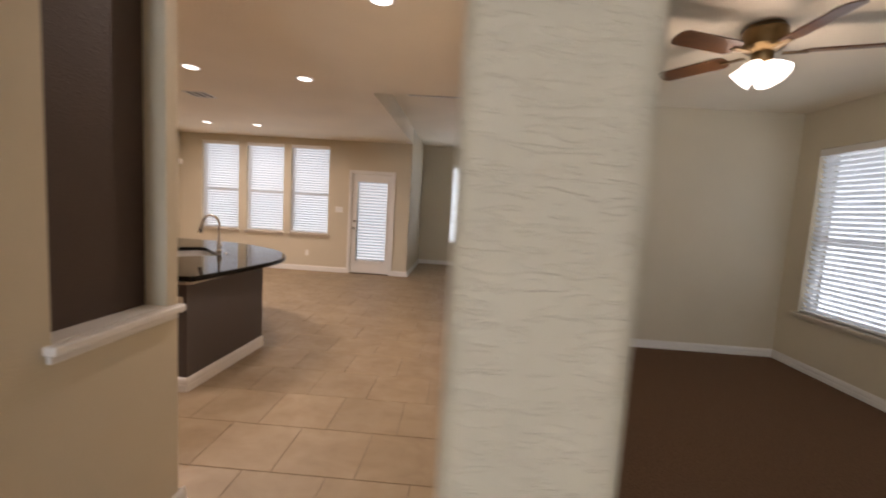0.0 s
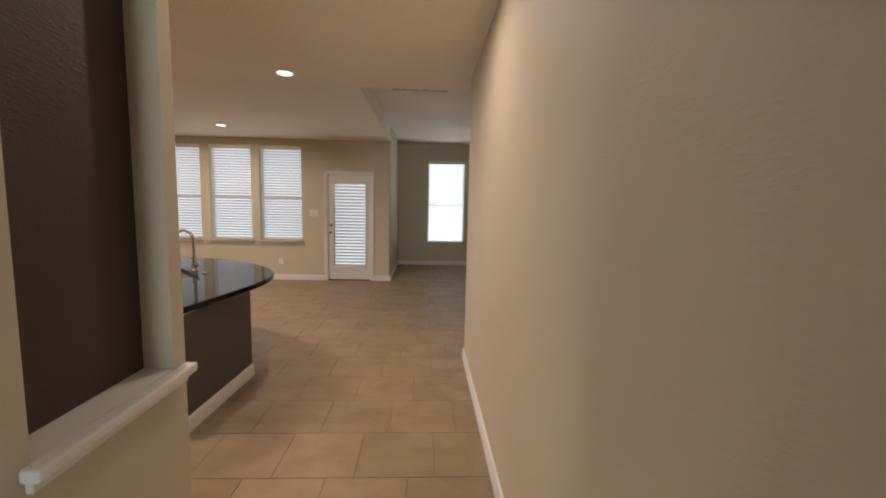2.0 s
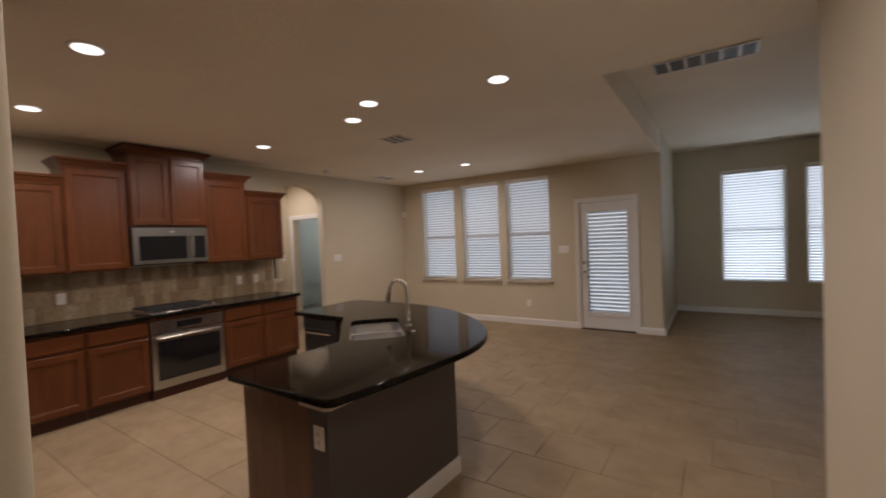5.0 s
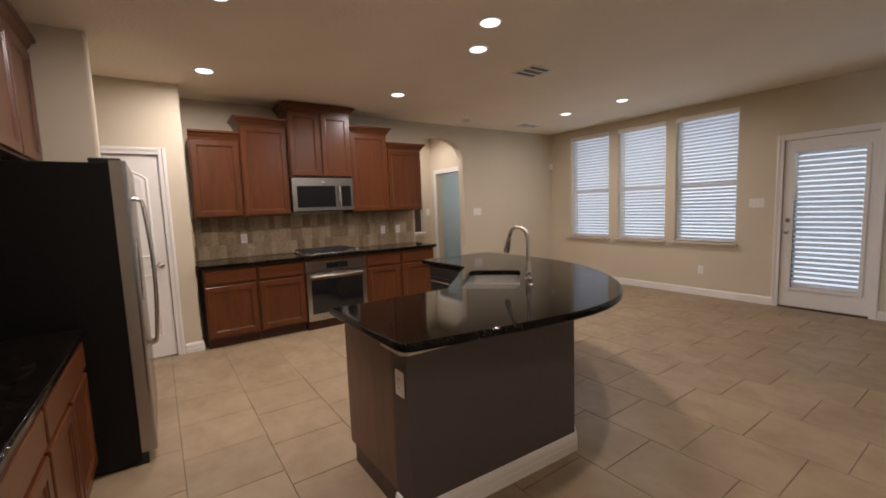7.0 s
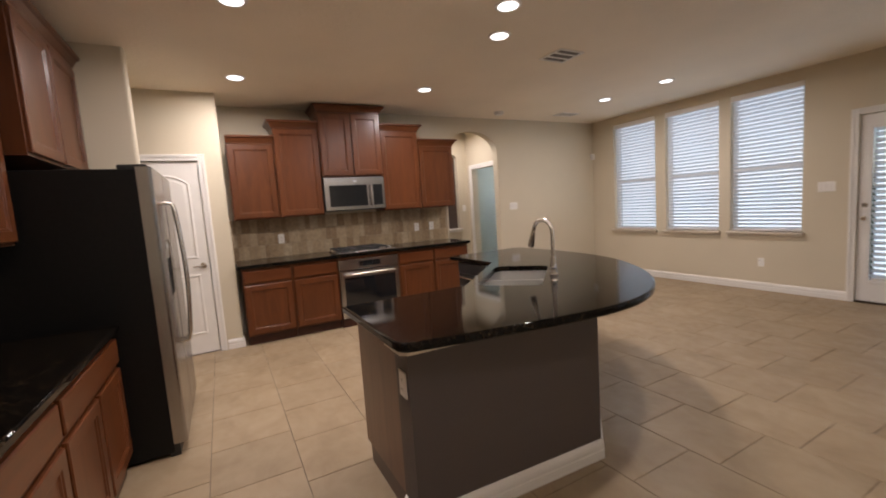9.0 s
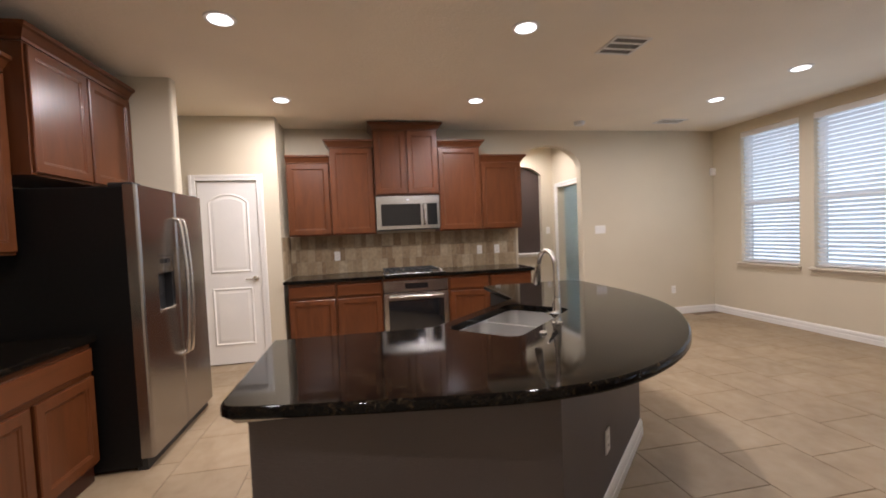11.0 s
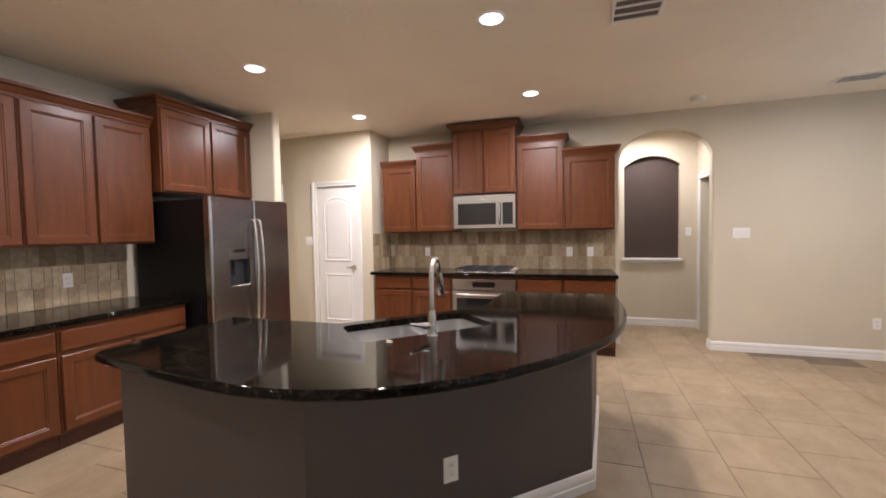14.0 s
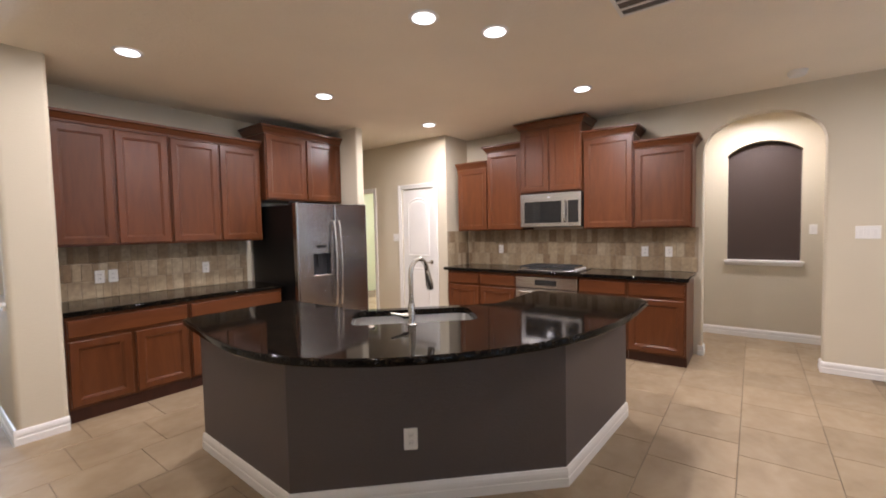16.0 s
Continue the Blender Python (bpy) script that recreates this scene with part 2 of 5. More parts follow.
def tube(bm, path, radii, n=12):
    """A round tube along a path of points."""
    path = [Vector(p) for p in path]
    if not isinstance(radii, (list, tuple)):
        radii = [radii] * len(path)
    rings, side = [], None
    for i, p in enumerate(path):
        d = (path[min(i + 1, len(path) - 1)] - path[max(i - 1, 0)]).normalized()
        if side is None:
            side = d.cross(Vector((0.31, 0.52, 0.79))).normalized()
        side = (side - d * side.dot(d)).normalized()
        up = d.cross(side)
        rings.append([bm.verts.new(p + radii[i] * (side * math.cos(2 * math.pi * k / n) + up * math.sin(2 * math.pi * k / n))) for k in range(n)])
    for a, b in zip(rings, rings[1:]):
        for i in range(n):
            bm.faces.new((a[i], a[(i + 1) % n], b[(i + 1) % n], b[i]))
    bm.faces.new(rings[0][::-1])
    bm.faces.new(rings[-1])


def thing(name, place, label, category, group="", kind=""):
    ob = new(name)
    ob.empty_display_size = 0.1
    ob.location = place
    return tagged(ob, label, category, group, kind)


def origin(ob):
    p = Vector((0, 0, 0))
    while ob:
        p += ob.location
        ob = ob.parent
    return p


def part(name, bm, material, parent=None, label="", smooth=False):
    """Links a bmesh in world metres as one mesh, under a thing or a part."""
    bmesh.ops.recalc_face_normals(bm, faces=bm.faces)
    if parent:
        bmesh.ops.translate(bm, verts=bm.verts, vec=-origin(parent))
    me = bpy.data.meshes.new(name)
    bm.to_mesh(me)
    bm.free()
    me.materials.append(material)
    if smooth:
        me.set_sharp_from_angle(angle=radians(38))
        for p in me.polygons:
            p.use_smooth = max(abs(c) for c in p.normal) < 0.99995
    ob = new(name, me)
    if parent:
        ob.parent = parent
    return tagged(ob, label)


def boxes(name, material, parent, *rows, bevel=0.0, seg=1, label=""):
    bm = bmesh.new()
    for r in rows:
        box(bm, *r, bevel=bevel, seg=seg)
    return part(name, bm, material, parent, label, smooth=seg > 1)


def structure(name, bm, material, label, category, smooth=False):
    return tagged(part(name, bm, material, None, "", smooth), label, category, "", "structure")


def frame_axes(axis):
    """Turns wall coordinates (along, out from the wall, up) into the world's."""
    if axis == "y":
        return lambda u, d, z: (d, u, z)
    return lambda u, d, z: (u, d, z)


def wbox(bm, axis, u0, u1, d0, d1, z0, z1, bevel=0.0, seg=1, only=None):
    """A box in a wall that runs along x or y: along the wall, across it, up."""
    if axis == "x":
        box(bm, u0, u1, d0, d1, z0, z1, bevel, seg, only)
    else:
        box(bm, d0, d1, u0, u1, z0, z1, bevel, seg, only)


def wall_with(bm, axis, u0, u1, d0, d1, z0, z1, holes):
    """A wall with rectangular openings (u0, u1, z0, z1), in order along it."""
    at = u0
    for a, b, lo, hi in sorted(holes):
        if a > at:
            wbox(bm, axis, at, a, d0, d1, z0, z1)
        if lo > z0:
            wbox(bm, axis, a, b, d0, d1, z0, lo)
        if hi < z1:
            wbox(bm, axis, a, b, d0, d1, hi, z1)
        at = b
    if at < u1:
        wbox(bm, axis, at, u1, d0, d1, z0, z1)


def arch_z(u, u0, u1, spring, rise):
    """Height of a segmental arch at u."""
    half = (u1 - u0) / 2
    r = (half * half + rise * rise) / (2 * rise)
    return spring + rise - r + math.sqrt(max(r * r - (u - (u0 + half)) ** 2, 0))


def arch_header(bm, axis, u0, u1, d0, d1, spring, rise, ztop, n=28, oval=False):
    """The wall above an arched opening; oval: half an ellipse."""
    put = frame_axes(axis)
    cols = []
    for i in range(n + 1):
        u = u0 + (u1 - u0) * (0.5 - 0.5 * math.cos(math.pi * i / n))
        z = spring + rise * math.sin(math.pi * i / n) if oval else arch_z(u, u0, u1, spring, rise)
        cols.append([bm.verts.new(put(u, d, h)) for d in (d0, d1) for h in (z, ztop)])
    for a, b in zip(cols, cols[1:]):
        bm.faces.new((a[0], b[0], b[1], a[1]))
        bm.faces.new((a[2], a[3], b[3], b[2]))
        bm.faces.new((a[0], a[2], b[2], b[0]))
        bm.faces.new((a[1], b[1], b[3], a[3]))
    for c in (cols[0], cols[-1]):
        bm.faces.new((c[0], c[1], c[3], c[2]))

# ---- setting: floors, walls, ceilings ----
CEIL, HIGH = 2.74, 3.05
WX, NY, SY = -6.04, 8.90, 1.36          # kitchen: west, north and south wall faces
HALL, LEFT = -0.022, -1.25                 # hall: right and left wall faces

bm = bmesh.new()
box(bm, -120, 120, -120, 120, -0.5, -0.25)
structure("ground", bm, grass, "lawn around the house", "ground")

bm = bmesh.new()
box(bm, -9.5, 4.7, -4.2, 11.4, -0.24, -0.005)
floor = structure("floor", bm, grout, "beige porcelain tile floor with grout joints", "floor")
bm = bmesh.new()
box(bm, 0.06, 3.62, -4.0, 5.17, -0.004, 0.012)
structure("carpet", bm, carpet, "brown cut-pile carpet of the side room", "carpet")

bm = bmesh.new()
box(bm, -9.5, 4.7, -4.2, 5.18, CEIL, 3.3)
box(bm, -9.5, -1.14, 5.18, NY, CEIL, 3.3)
box(bm, -9.5, -1.20, NY, NY + 0.14, CEIL, 3.3)
box(bm, -9.5, -6.1, NY + 0.14, 10.3, CEIL, 3.3)
box(bm, -1.14, 4.7, 5.18, 11.4, HIGH, 3.3)
structure("ceiling", bm, ceiling_paint, "beige textured ceiling with a raised part", "ceiling")


def wall(name, label, *rows):
    bm = bmesh.new()
    for r in rows:
        if len(r) == 6:
            box(bm, *r)
        else:
            r[0](bm, *r[1:])
    return structure(name, bm, wall_paint, label, "wall", smooth=True)


def rounded(bm, x0, x1, y0, y1, z0, z1, test):
    """A wall block whose free upright corners are bullnosed."""
    box(bm, x0, x1, y0, y1, z0, z1, 0.022, 5, lambda c, e: upright(e) and test(c))


wall("wall_hall_right", "beige textured wall with rounded corners along the hall",
     (rounded, HALL, 0.12, 0.72, 4.74, 0, CEIL, lambda c: c.y > 4.0),
     (0.12, 0.24, 4.62, 5.40, 0, CEIL))
bm = bmesh.new()
rounded(bm, HALL, 0.12, 0.665, 0.72, 0, CEIL, lambda c: c.y < 0.70)
structure("wall_hall_end", bm, rough_paint, "coarsely trowelled rounded end of the hall's wall", "wall", smooth=True)
wall("wall_side_room_north", "beige wall of the carpeted room", (0.24, 4.7, 5.17, 5.40, 0, 3.2))
bm = bmesh.new()
ROOM_WIN = (3.50, 4.90, 0.61, 2.32)
wall_with(bm, "y", -4.2, 5.17, 3.62, 3.76, 0, CEIL, [ROOM_WIN])
structure("wall_side_room_east", bm, wall_paint, "beige wall with a window", "wall")
DOOR_H = (0.33, 1.145)                   # door in the hall's left wall
NICHE = (1.54, 2.035, 0.995, 2.27, 0.14)  # niche in that wall: from, to, bottom, spring, rise
bm = bmesh.new()
wall_with(bm, "y", -4.2, NICHE[0], -1.53, LEFT, 0, CEIL, [(DOOR_H[0], DOOR_H[1], 0, 2.04)])
box(bm, -1.53, LEFT, NICHE[0], NICHE[1], 0, NICHE[2] - 0.04)
arch_header(bm, "y", NICHE[0], NICHE[1], LEFT - 0.10, LEFT, NICHE[3], NICHE[4], CEIL)
box(bm, -1.53, LEFT - 0.10, NICHE[0], NICHE[1], NICHE[2] - 0.04, CEIL)
box(bm, -1.53, LEFT, NICHE[1], 2.122, 0, CEIL, 0.03, 6, lambda c, e: upright(e) and c.y > 2.11)
structure("wall_hall_left", bm, wall_paint, "beige textured wall with a niche and a door", "wall", smooth=True)
bm = bmesh.new()
wall_with(bm, "x", -1.50, 3.76, -4.2, -4.06, 0, CEIL, [(-1.10, -0.20, 0, 2.05)])
structure("wall_entry", bm, wall_paint, "beige wall at the entry", "wall")
wall("wall_kitchen_south", "beige wall behind the cabinets", (-4.39, -1.53, SY - 0.12, SY, 0, CEIL))
wall("wall_fridge_side", "beige wall end beside the refrigerator with a rounded corner",
     (rounded, -4.505, -4.39, SY - 0.12, 2.135, 0, CEIL, lambda c: c.y > 2))
PX = -5.50                               # pantry wall face
bm = bmesh.new()
wall_with(bm, "y", 0.20, 2.72, PX - 0.12, PX, 0, CEIL, [(0.50, 1.265, 0, 2.04), (1.875, 2.495, 0, 2.04)])
rounded(bm, WX, PX - 0.12, 2.60, 2.72, 0, CEIL, lambda c: False)
structure("wall_pantry", bm, wall_paint, "beige wall with the pantry door", "wall", smooth=True)
wall("wall_passage_end", "beige wall closing the passage", (-5.62, -4.39, 0.08, 0.20, 0, CEIL))
wall("wall_passage_side", "beige wall of the passage", (-4.505, -4.39, 0.20, SY - 0.12, 0, CEIL))
bm = bmesh.new()
box(bm, -8.4, -8.3, -1.2, 1.75, 0, CEIL)
box(bm, -8.3, -5.62, -1.2, -1.1, 0, CEIL)
box(bm, -8.3, -5.62, 1.65, 1.75, 0, CEIL)
box(bm, -5.62, -5.58, -1.1, 0.20, 0, CEIL)
structure("wall_laundry", bm, green_paint, "pale green wall of the room behind the passage", "wall")

ARCH = (5.74, 6.71, 2.20, 0.335)
bm = bmesh.new()
box(bm, WX - 0.14, WX, 2.72, ARCH[0], 0, ARCH[2], 0.02, 5, lambda c, e: upright(e) and c.y > 5)
box(bm, WX - 0.14, WX, 2.72, ARCH[0], ARCH[2], CEIL)
arch_header(bm, "y", ARCH[0], ARCH[1], WX - 0.14, WX, ARCH[2], ARCH[3], CEIL, 28, True)
box(bm, WX - 0.14, WX, ARCH[1], NY, 0, ARCH[2], 0.02, 5, lambda c, e: upright(e) and c.y < 7)
box(bm, WX - 0.14, WX, ARCH[1], NY, ARCH[2], CEIL)
structure("wall_kitchen_west", bm, wall_paint, "beige textured wall with an arched opening", "wall")
BX = -7.20
BN = (5.905, 6.62, 0.965, 2.28, 0.14)
bm = bmesh.new()
box(bm, BX - 0.22, BX, 2.6, BN[0], 0, CEIL)
box(bm, BX - 0.22, BX, BN[0], BN[1], 0, BN[2] - 0.04)
box(bm, BX - 0.22, BX - 0.10, BN[0], BN[1], BN[2] - 0.04, CEIL)
arch_header(bm, "y", BN[0], BN[1], BX - 0.10, BX, BN[3], BN[4], CEIL)
box(bm, BX - 0.22, BX, BN[1], 6.95, 0, CEIL)
structure("wall_back_hall", bm, wall_paint, "beige wall with an arched niche", "wall", smooth=True)
bm = bmesh.new()
wall_with(bm, "x", BX, WX - 0.14, 6.83, 6.95, 0, CEIL, [(-7.02, -6.28, 0, 2.04)])
structure("wall_back_hall_north", bm, wall_paint, "beige wall with a doorway", "wall")
wall("wall_back_hall_south", "beige wall closing the back hall", (BX, WX - 0.14, 2.6, 2.72, 0, CEIL))
bm = bmesh.new()
box(bm, -9.4, -9.3, 6.95, 10.2, 0, CEIL)
BED_WIN = (-8.6, -7.6, 0.6, 2.2)
wall_with(bm, "x", -9.3, -6.18, 10.1, 10.2, 0, CEIL, [BED_WIN])
box(bm, -9.3, BX - 0.22, 6.85, 6.95, 0, CEIL)
box(bm, -6.20, -6.18, 6.95, 10.1, 0, CEIL)
structure("wall_bedroom", bm, blue_paint, "grey-blue wall of the room behind the arch", "wall")

WINDOWS = [(-5.57, -4.775, 0.785, 2.605), (-4.605, -3.81, 0.785, 2.605), (-3.66, -2.845, 0.785, 2.605)]
DOOR = (-2.352, -1.525, 0, 2.085)
bm = bmesh.new()
wall_with(bm, "x", WX - 0.14, -1.20, NY, NY + 0.14, 0, CEIL, WINDOWS + [DOOR])
box(bm, -1.28, -1.14, NY + 0.14, 11.2, 0, 3.1)
rounded(bm, -1.20, -1.14, NY, NY + 0.14, 0, 3.1, lambda c: c.y < NY + 0.05 and c.x > -1.16)
structure("wall_kitchen_north", bm, wall_paint, "beige textured wall with three windows and a glazed door", "wall", smooth=True)
FAM_WINDOWS = [(-0.39, 0.55, 0.58, 2.62), (0.81, 1.75, 0.58, 2.62), (2.4, 3.4, 0.58, 2.62)]
bm = bmesh.new()
wall_with(bm, "x", -1.28, 4.7, 11.2, 11.34, 0, 3.1, FAM_WINDOWS)
structure("wall_family_north", bm, wall_paint, "beige wall with tall windows", "wall")
wall("wall_family_east", "beige wall of the family room", (4.56, 4.7, 5.40, 11.2, 0, 3.1))

# painted backs of the two niches
bm = bmesh.new()
box(bm, LEFT - 0.10, LEFT - 0.096, NICHE[0], NICHE[1], NICHE[2], NICHE[3] + NICHE[4])
structure("niche_back_hall", bm, niche_paint, "dark brown painted back of the wall niche", "niche")
bm = bmesh.new()
box(bm, BX - 0.10, BX - 0.096, BN[0], BN[1], BN[2], BN[3] + BN[4])
structure("niche_back_arch", bm, niche_paint, "dark brown painted back of the arched niche", "niche")


def sill(name, axis, u0, u1, face, out, z, label, deep=0.11, lip=0.045):
    """A moulded ledge with an apron under its nose."""
    bm = bmesh.new()
    wbox(bm, axis, u0 - 0.032, u1 + 0.032, face, face + out * lip, z - 0.032, z, 0.008, 2)
    wbox(bm, axis, u0, u1, face - out * deep, face, z - 0.032, z)
    wbox(bm, axis, u0 - 0.02, u1 + 0.02, face, face + out * 0.018, z - 0.062, z - 0.032, 0.004, 1)
    structure(name, bm, white_trim if lip < 0.06 else cream_trim, label, "sill", smooth=True)


sill("sill_hall", "y", NICHE[0], NICHE[1] + 0.03, LEFT, 1, NICHE[2], "white moulded ledge under the hall niche", 0.105)
sill("sill_arch", "y", BN[0], BN[1], BX, 1, BN[2], "white moulded ledge under the arched niche", 0.095)

# ---- baseboards and casings ----
BASE = [(0, 0), (0.017, 0), (0.017, 0.048), (0.013, 0.051), (0.013, 0.064), (0.016, 0.068), (0.014, 0.086), (0.007, 0.101), (0, 0.105)]


def baseboard(p0, p1, out):
    bm = bmesh.new()
    sweep(bm, BASE, (*p0, 0), (*p1, 0), out)
    structure("baseboard", bm, white_trim, "white moulded baseboard", "baseboard")


baseboard((HALL, 0.665), (HALL, 4.755), (-1, 0))
baseboard((HALL + 0.005, 0.665), (0.12, 0.665), (0, -1))
baseboard((LEFT, -4.0), (LEFT, 0.25), (1, 0))
baseboard((LEFT, 1.225), (LEFT, 2.137), (1, 0))
baseboard((-1.53, 2.122), (LEFT + 0.014, 2.122), (0, 1))
baseboard((PX, 1.335), (PX, 1.80), (1, 0))
baseboard((PX, 2.57), (PX, 2.735), (1, 0))
baseboard((PX + 0.014, 2.72), (-5.60, 2.72), (0, 1))
baseboard((WX, ARCH[1] - 0.014), (WX, NY), (1, 0))
baseboard((WX, 5.70), (WX, ARCH[0] + 0.014), (1, 0))
baseboard((WX + 0.014, ARCH[1]), (WX - 0.14, ARCH[1]), (0, -1))
baseboard((WX + 0.014, ARCH[0]), (WX - 0.14, ARCH[0]), (0, 1))
baseboard((BX, 2.72), (BX, 6.83), (1, 0))
baseboard((WX, NY), (-2.41, NY), (0, -1))
baseboard((-1.465, NY), (-1.126, NY), (0, -1))
baseboard((-1.14, NY - 0.014), (-1.14, 11.2), (1, 0))
baseboard((-1.14, 11.2), (4.56, 11.2), (0, -1))
baseboard((0.24, 5.17), (3.62, 5.17), (0, -1))
baseboard((3.62, -4.0), (3.62, 5.17), (-1, 0))
baseboard((-4.505, 0.20), (-4.505, 2.15), (-1, 0))


def casing(axis, u0, u1, face, out, top, w=0.075, name="door_casing"):
    """White casing round a door opening, on one face of the wall."""
    t = thing(name, (face, u0, 0) if axis == "y" else (u0, face, 0), "white moulded door casing", "casing", "", "structure")
    for nm, a, b, lo, hi in (("side_casing", u0 - w, u0, 0, top + w), ("side_casing", u1, u1 + w, 0, top + w), ("head_casing", u0, u1, top, top + w)):
        bm = bmesh.new()
        wbox(bm, axis, a, b, face, face + out * 0.014, lo, hi, 0.003)
        if nm == "side_casing":
            o0, o1 = (a, a + 0.03) if a < u0 else (b - 0.03, b)
            wbox(bm, axis, o0, o1, face + out * 0.012, face + out * 0.022, lo, hi, 0.004, 2)
        else:
            wbox(bm, axis, a, b, face + out * 0.012, face + out * 0.022, hi - 0.03, hi, 0.004, 2)
        part(nm, bm, white_trim, t, smooth=True)
    return t


casing("y", *DOOR_H, LEFT, 1, 2.04)
casing("y", 1.875, 2.495, PX, 1, 2.04, 0.065)
casing("x", DOOR[0], DOOR[1], NY, -1, DOOR[3], 0.068)
casing("x", -7.02, -6.28, 6.83, -1, 2.04, 0.075)
casing("y", 0.50, 1.265, PX, 1, 2.04, 0.065)


# ---- doors ----
def panel_face(bm, put, u0, u1, z0, z1, d, out, rise):
    """A raised moulded panel on a door face; rise: height of its arched top."""
    n = 14
    def outline(m, off):
        a, b = u0 + m, u1 - m
        pts = [(a, z0 + m), (b, z0 + m)]
        for i in range(n + 1):
            u = b + (a - b) * i / n
            z = (z1 - m) if rise == 0 else arch_z(u, u0 - 0.001, u1 + 0.001, z1 - rise - m, rise)
            pts.append((u, z))
        return [bm.verts.new(put(u, d + out * off, z)) for u, z in pts]
    rings = [outline(0, 0.0), outline(0.007, 0.008), outline(0.016, 0.009), outline(0.026, 0.001), outline(0.034, 0.001), outline(0.060, 0.007)]
    for a, b in zip(rings, rings[1:]):
        for i in range(len(a)):
            bm.faces.new((a[i], a[(i + 1) % len(a)], b[(i + 1) % len(b)], b[i]))
    bm.faces.new(rings[-1])


def lever(parent, put, u, d, out, z, reach):
    bm = bmesh.new()
    turn = Matrix.Rotation(radians(90), 3, "Y" if put(0, 1, 0)[0] else "X")
    lathe(bm, [(0.032, -0.006), (0.032, 0.006), (0.012, 0.012), (0.012, 0.05)], put(u, d + out * 0.006, z), 18,
          turn if (out > 0) == bool(put(0, 1, 0)[0]) else turn.inverted())
    tube(bm, [put(u, d + out * 0.05, z), put(u + reach * 0.3, d + out * 0.058, z), put(u + reach, d + out * 0.05, z - 0.004)], [0.010, 0.009, 0.007], 10)
    part("door_lever", bm, nickel, parent, "brushed nickel lever", smooth=True)


def panel_door(name, axis, u0, u1, face, out, label, lever_at, reach, hinges_at=None):
    put = frame_axes(axis)
    t = thing(name, put((u0 + u1) / 2, face, 0), label, "door", "", "structure")
    bm = bmesh.new()
    wbox(bm, axis, u0 + 0.004, u1 - 0.004, face - out * 0.045, face, 0.012, 2.032, 0.002)
    w = u1 - u0
    m = 0.115 if w > 0.7 else 0.10
    panel_face(bm, put, u0 + m, u1 - m, 1.03, 1.90, face + out * 0.0005, out, 0.10)
    panel_face(bm, put, u0 + m, u1 - m, 0.22, 0.86, face + out * 0.0005, out, 0)
    part("door_leaf", bm, white_trim, t, smooth=True)
    lever(t, put, lever_at, face, out, 0.95, reach)
    if hinges_at is not None:
        for z in (0.22, 1.02, 1.80):
            boxes("hinge", nickel, t, (face - 0.004, face + 0.012, hinges_at - 0.012, hinges_at + 0.012, z, z + 0.09), bevel=0.002)
    return t


panel_door("door_pantry", "y", 1.875, 2.495, PX - 0.012, 1, "white two-panel pantry door with an arched top panel, closed", 2.43, -0.095)
panel_door("door_hall", "y", DOOR_H[0], DOOR_H[1], LEFT - 0.010, 1, "white two-panel hall door, closed", 0.40, 0.10, DOOR_H[1] - 0.004)


# ---- windows and blinds ----
def blinds(parent, axis, u0, u1, face, out, z0, z1, tilt, pitch=0.050, valance=True, deep=0.05, hw=0.0265):
    """A horizontal blind: a valance, its slats, a bottom rail and ladder cords."""
    put = frame_axes(axis)
    name = "window_blind" if valance else "door_blind"
    t = thing(name, put((u0 + u1) / 2, face, z0), "white horizontal slat blind, lowered and nearly closed", "blind", "window blinds")
    if valance:
        bm = bmesh.new()
        wbox(bm, axis, u0 + 0.003, u1 - 0.003, face - out * 0.03, face + out * 0.012, z1 - 0.075, z1 - 0.004, 0.006, 2)
        part("valance", bm, white_trim, t, smooth=True)
    bm = bmesh.new()
    wbox(bm, axis, u0 + 0.01, u1 - 0.01, face - out * deep, face - out * 0.01, z0 + 0.006, z0 + 0.026, 0.005, 2)
    part("bottom_rail", bm, white_trim, t, smooth=True)
    a = radians(tilt)
    top = z1 - (0.05 if valance else 0.0)
    n = round((top - z0 - 0.06) / pitch) + 1
    pitch = (top - z0 - 0.06) / (n - 1)
    mid = face - out * deep * 0.55
    c0 = Vector(put((u0 + u1) / 2, mid, 0))
    bm = bmesh.new()
    rows = []
    for k in range(5):
        s = -1 + 2 * k / 4
        crown = 0.0025 * (1 - s * s)
        d, z = s * hw * math.cos(a) - crown * math.sin(a), s * hw * math.sin(a) + crown * math.cos(a)
        rows.append([bm.verts.new(Vector(put(u, -out * d, z))) for u in (-(u1 - u0) / 2 + 0.018, (u1 - u0) / 2 - 0.018)])
    for p, q in zip(rows, rows[1:]):
        bm.faces.new((p[0], p[1], q[1], q[0]))
    slat = None
    for k in range(n):
        z = z0 + 0.045 + k * pitch
        if slat is None:
            me = bpy.data.meshes.new("slat")
            bm.to_mesh(me)
            bm.free()
            me.materials.append(blind)
            for p in me.polygons:
                p.use_smooth = True
            slat = me
        ob = new("slat", slat)
        ob.parent = t
        ob.location = Vector((c0.x, c0.y, z)) - t.location
        wob = radians(random.uniform(-0.04, 0.04))
        ob.rotation_euler = (0, wob, 0) if axis == "x" else (wob, 0, 0)
    for u in (u0 + (u1 - u0) * 0.14, u1 - (u1 - u0) * 0.14):
        bm = bmesh.new()
        tube(bm, [put(u, face + out * 0.001, z0 + 0.02), put(u, face + out * 0.001, top)], 0.0016, 5)
        part("ladder_cord", bm, white_trim, t)
    return t


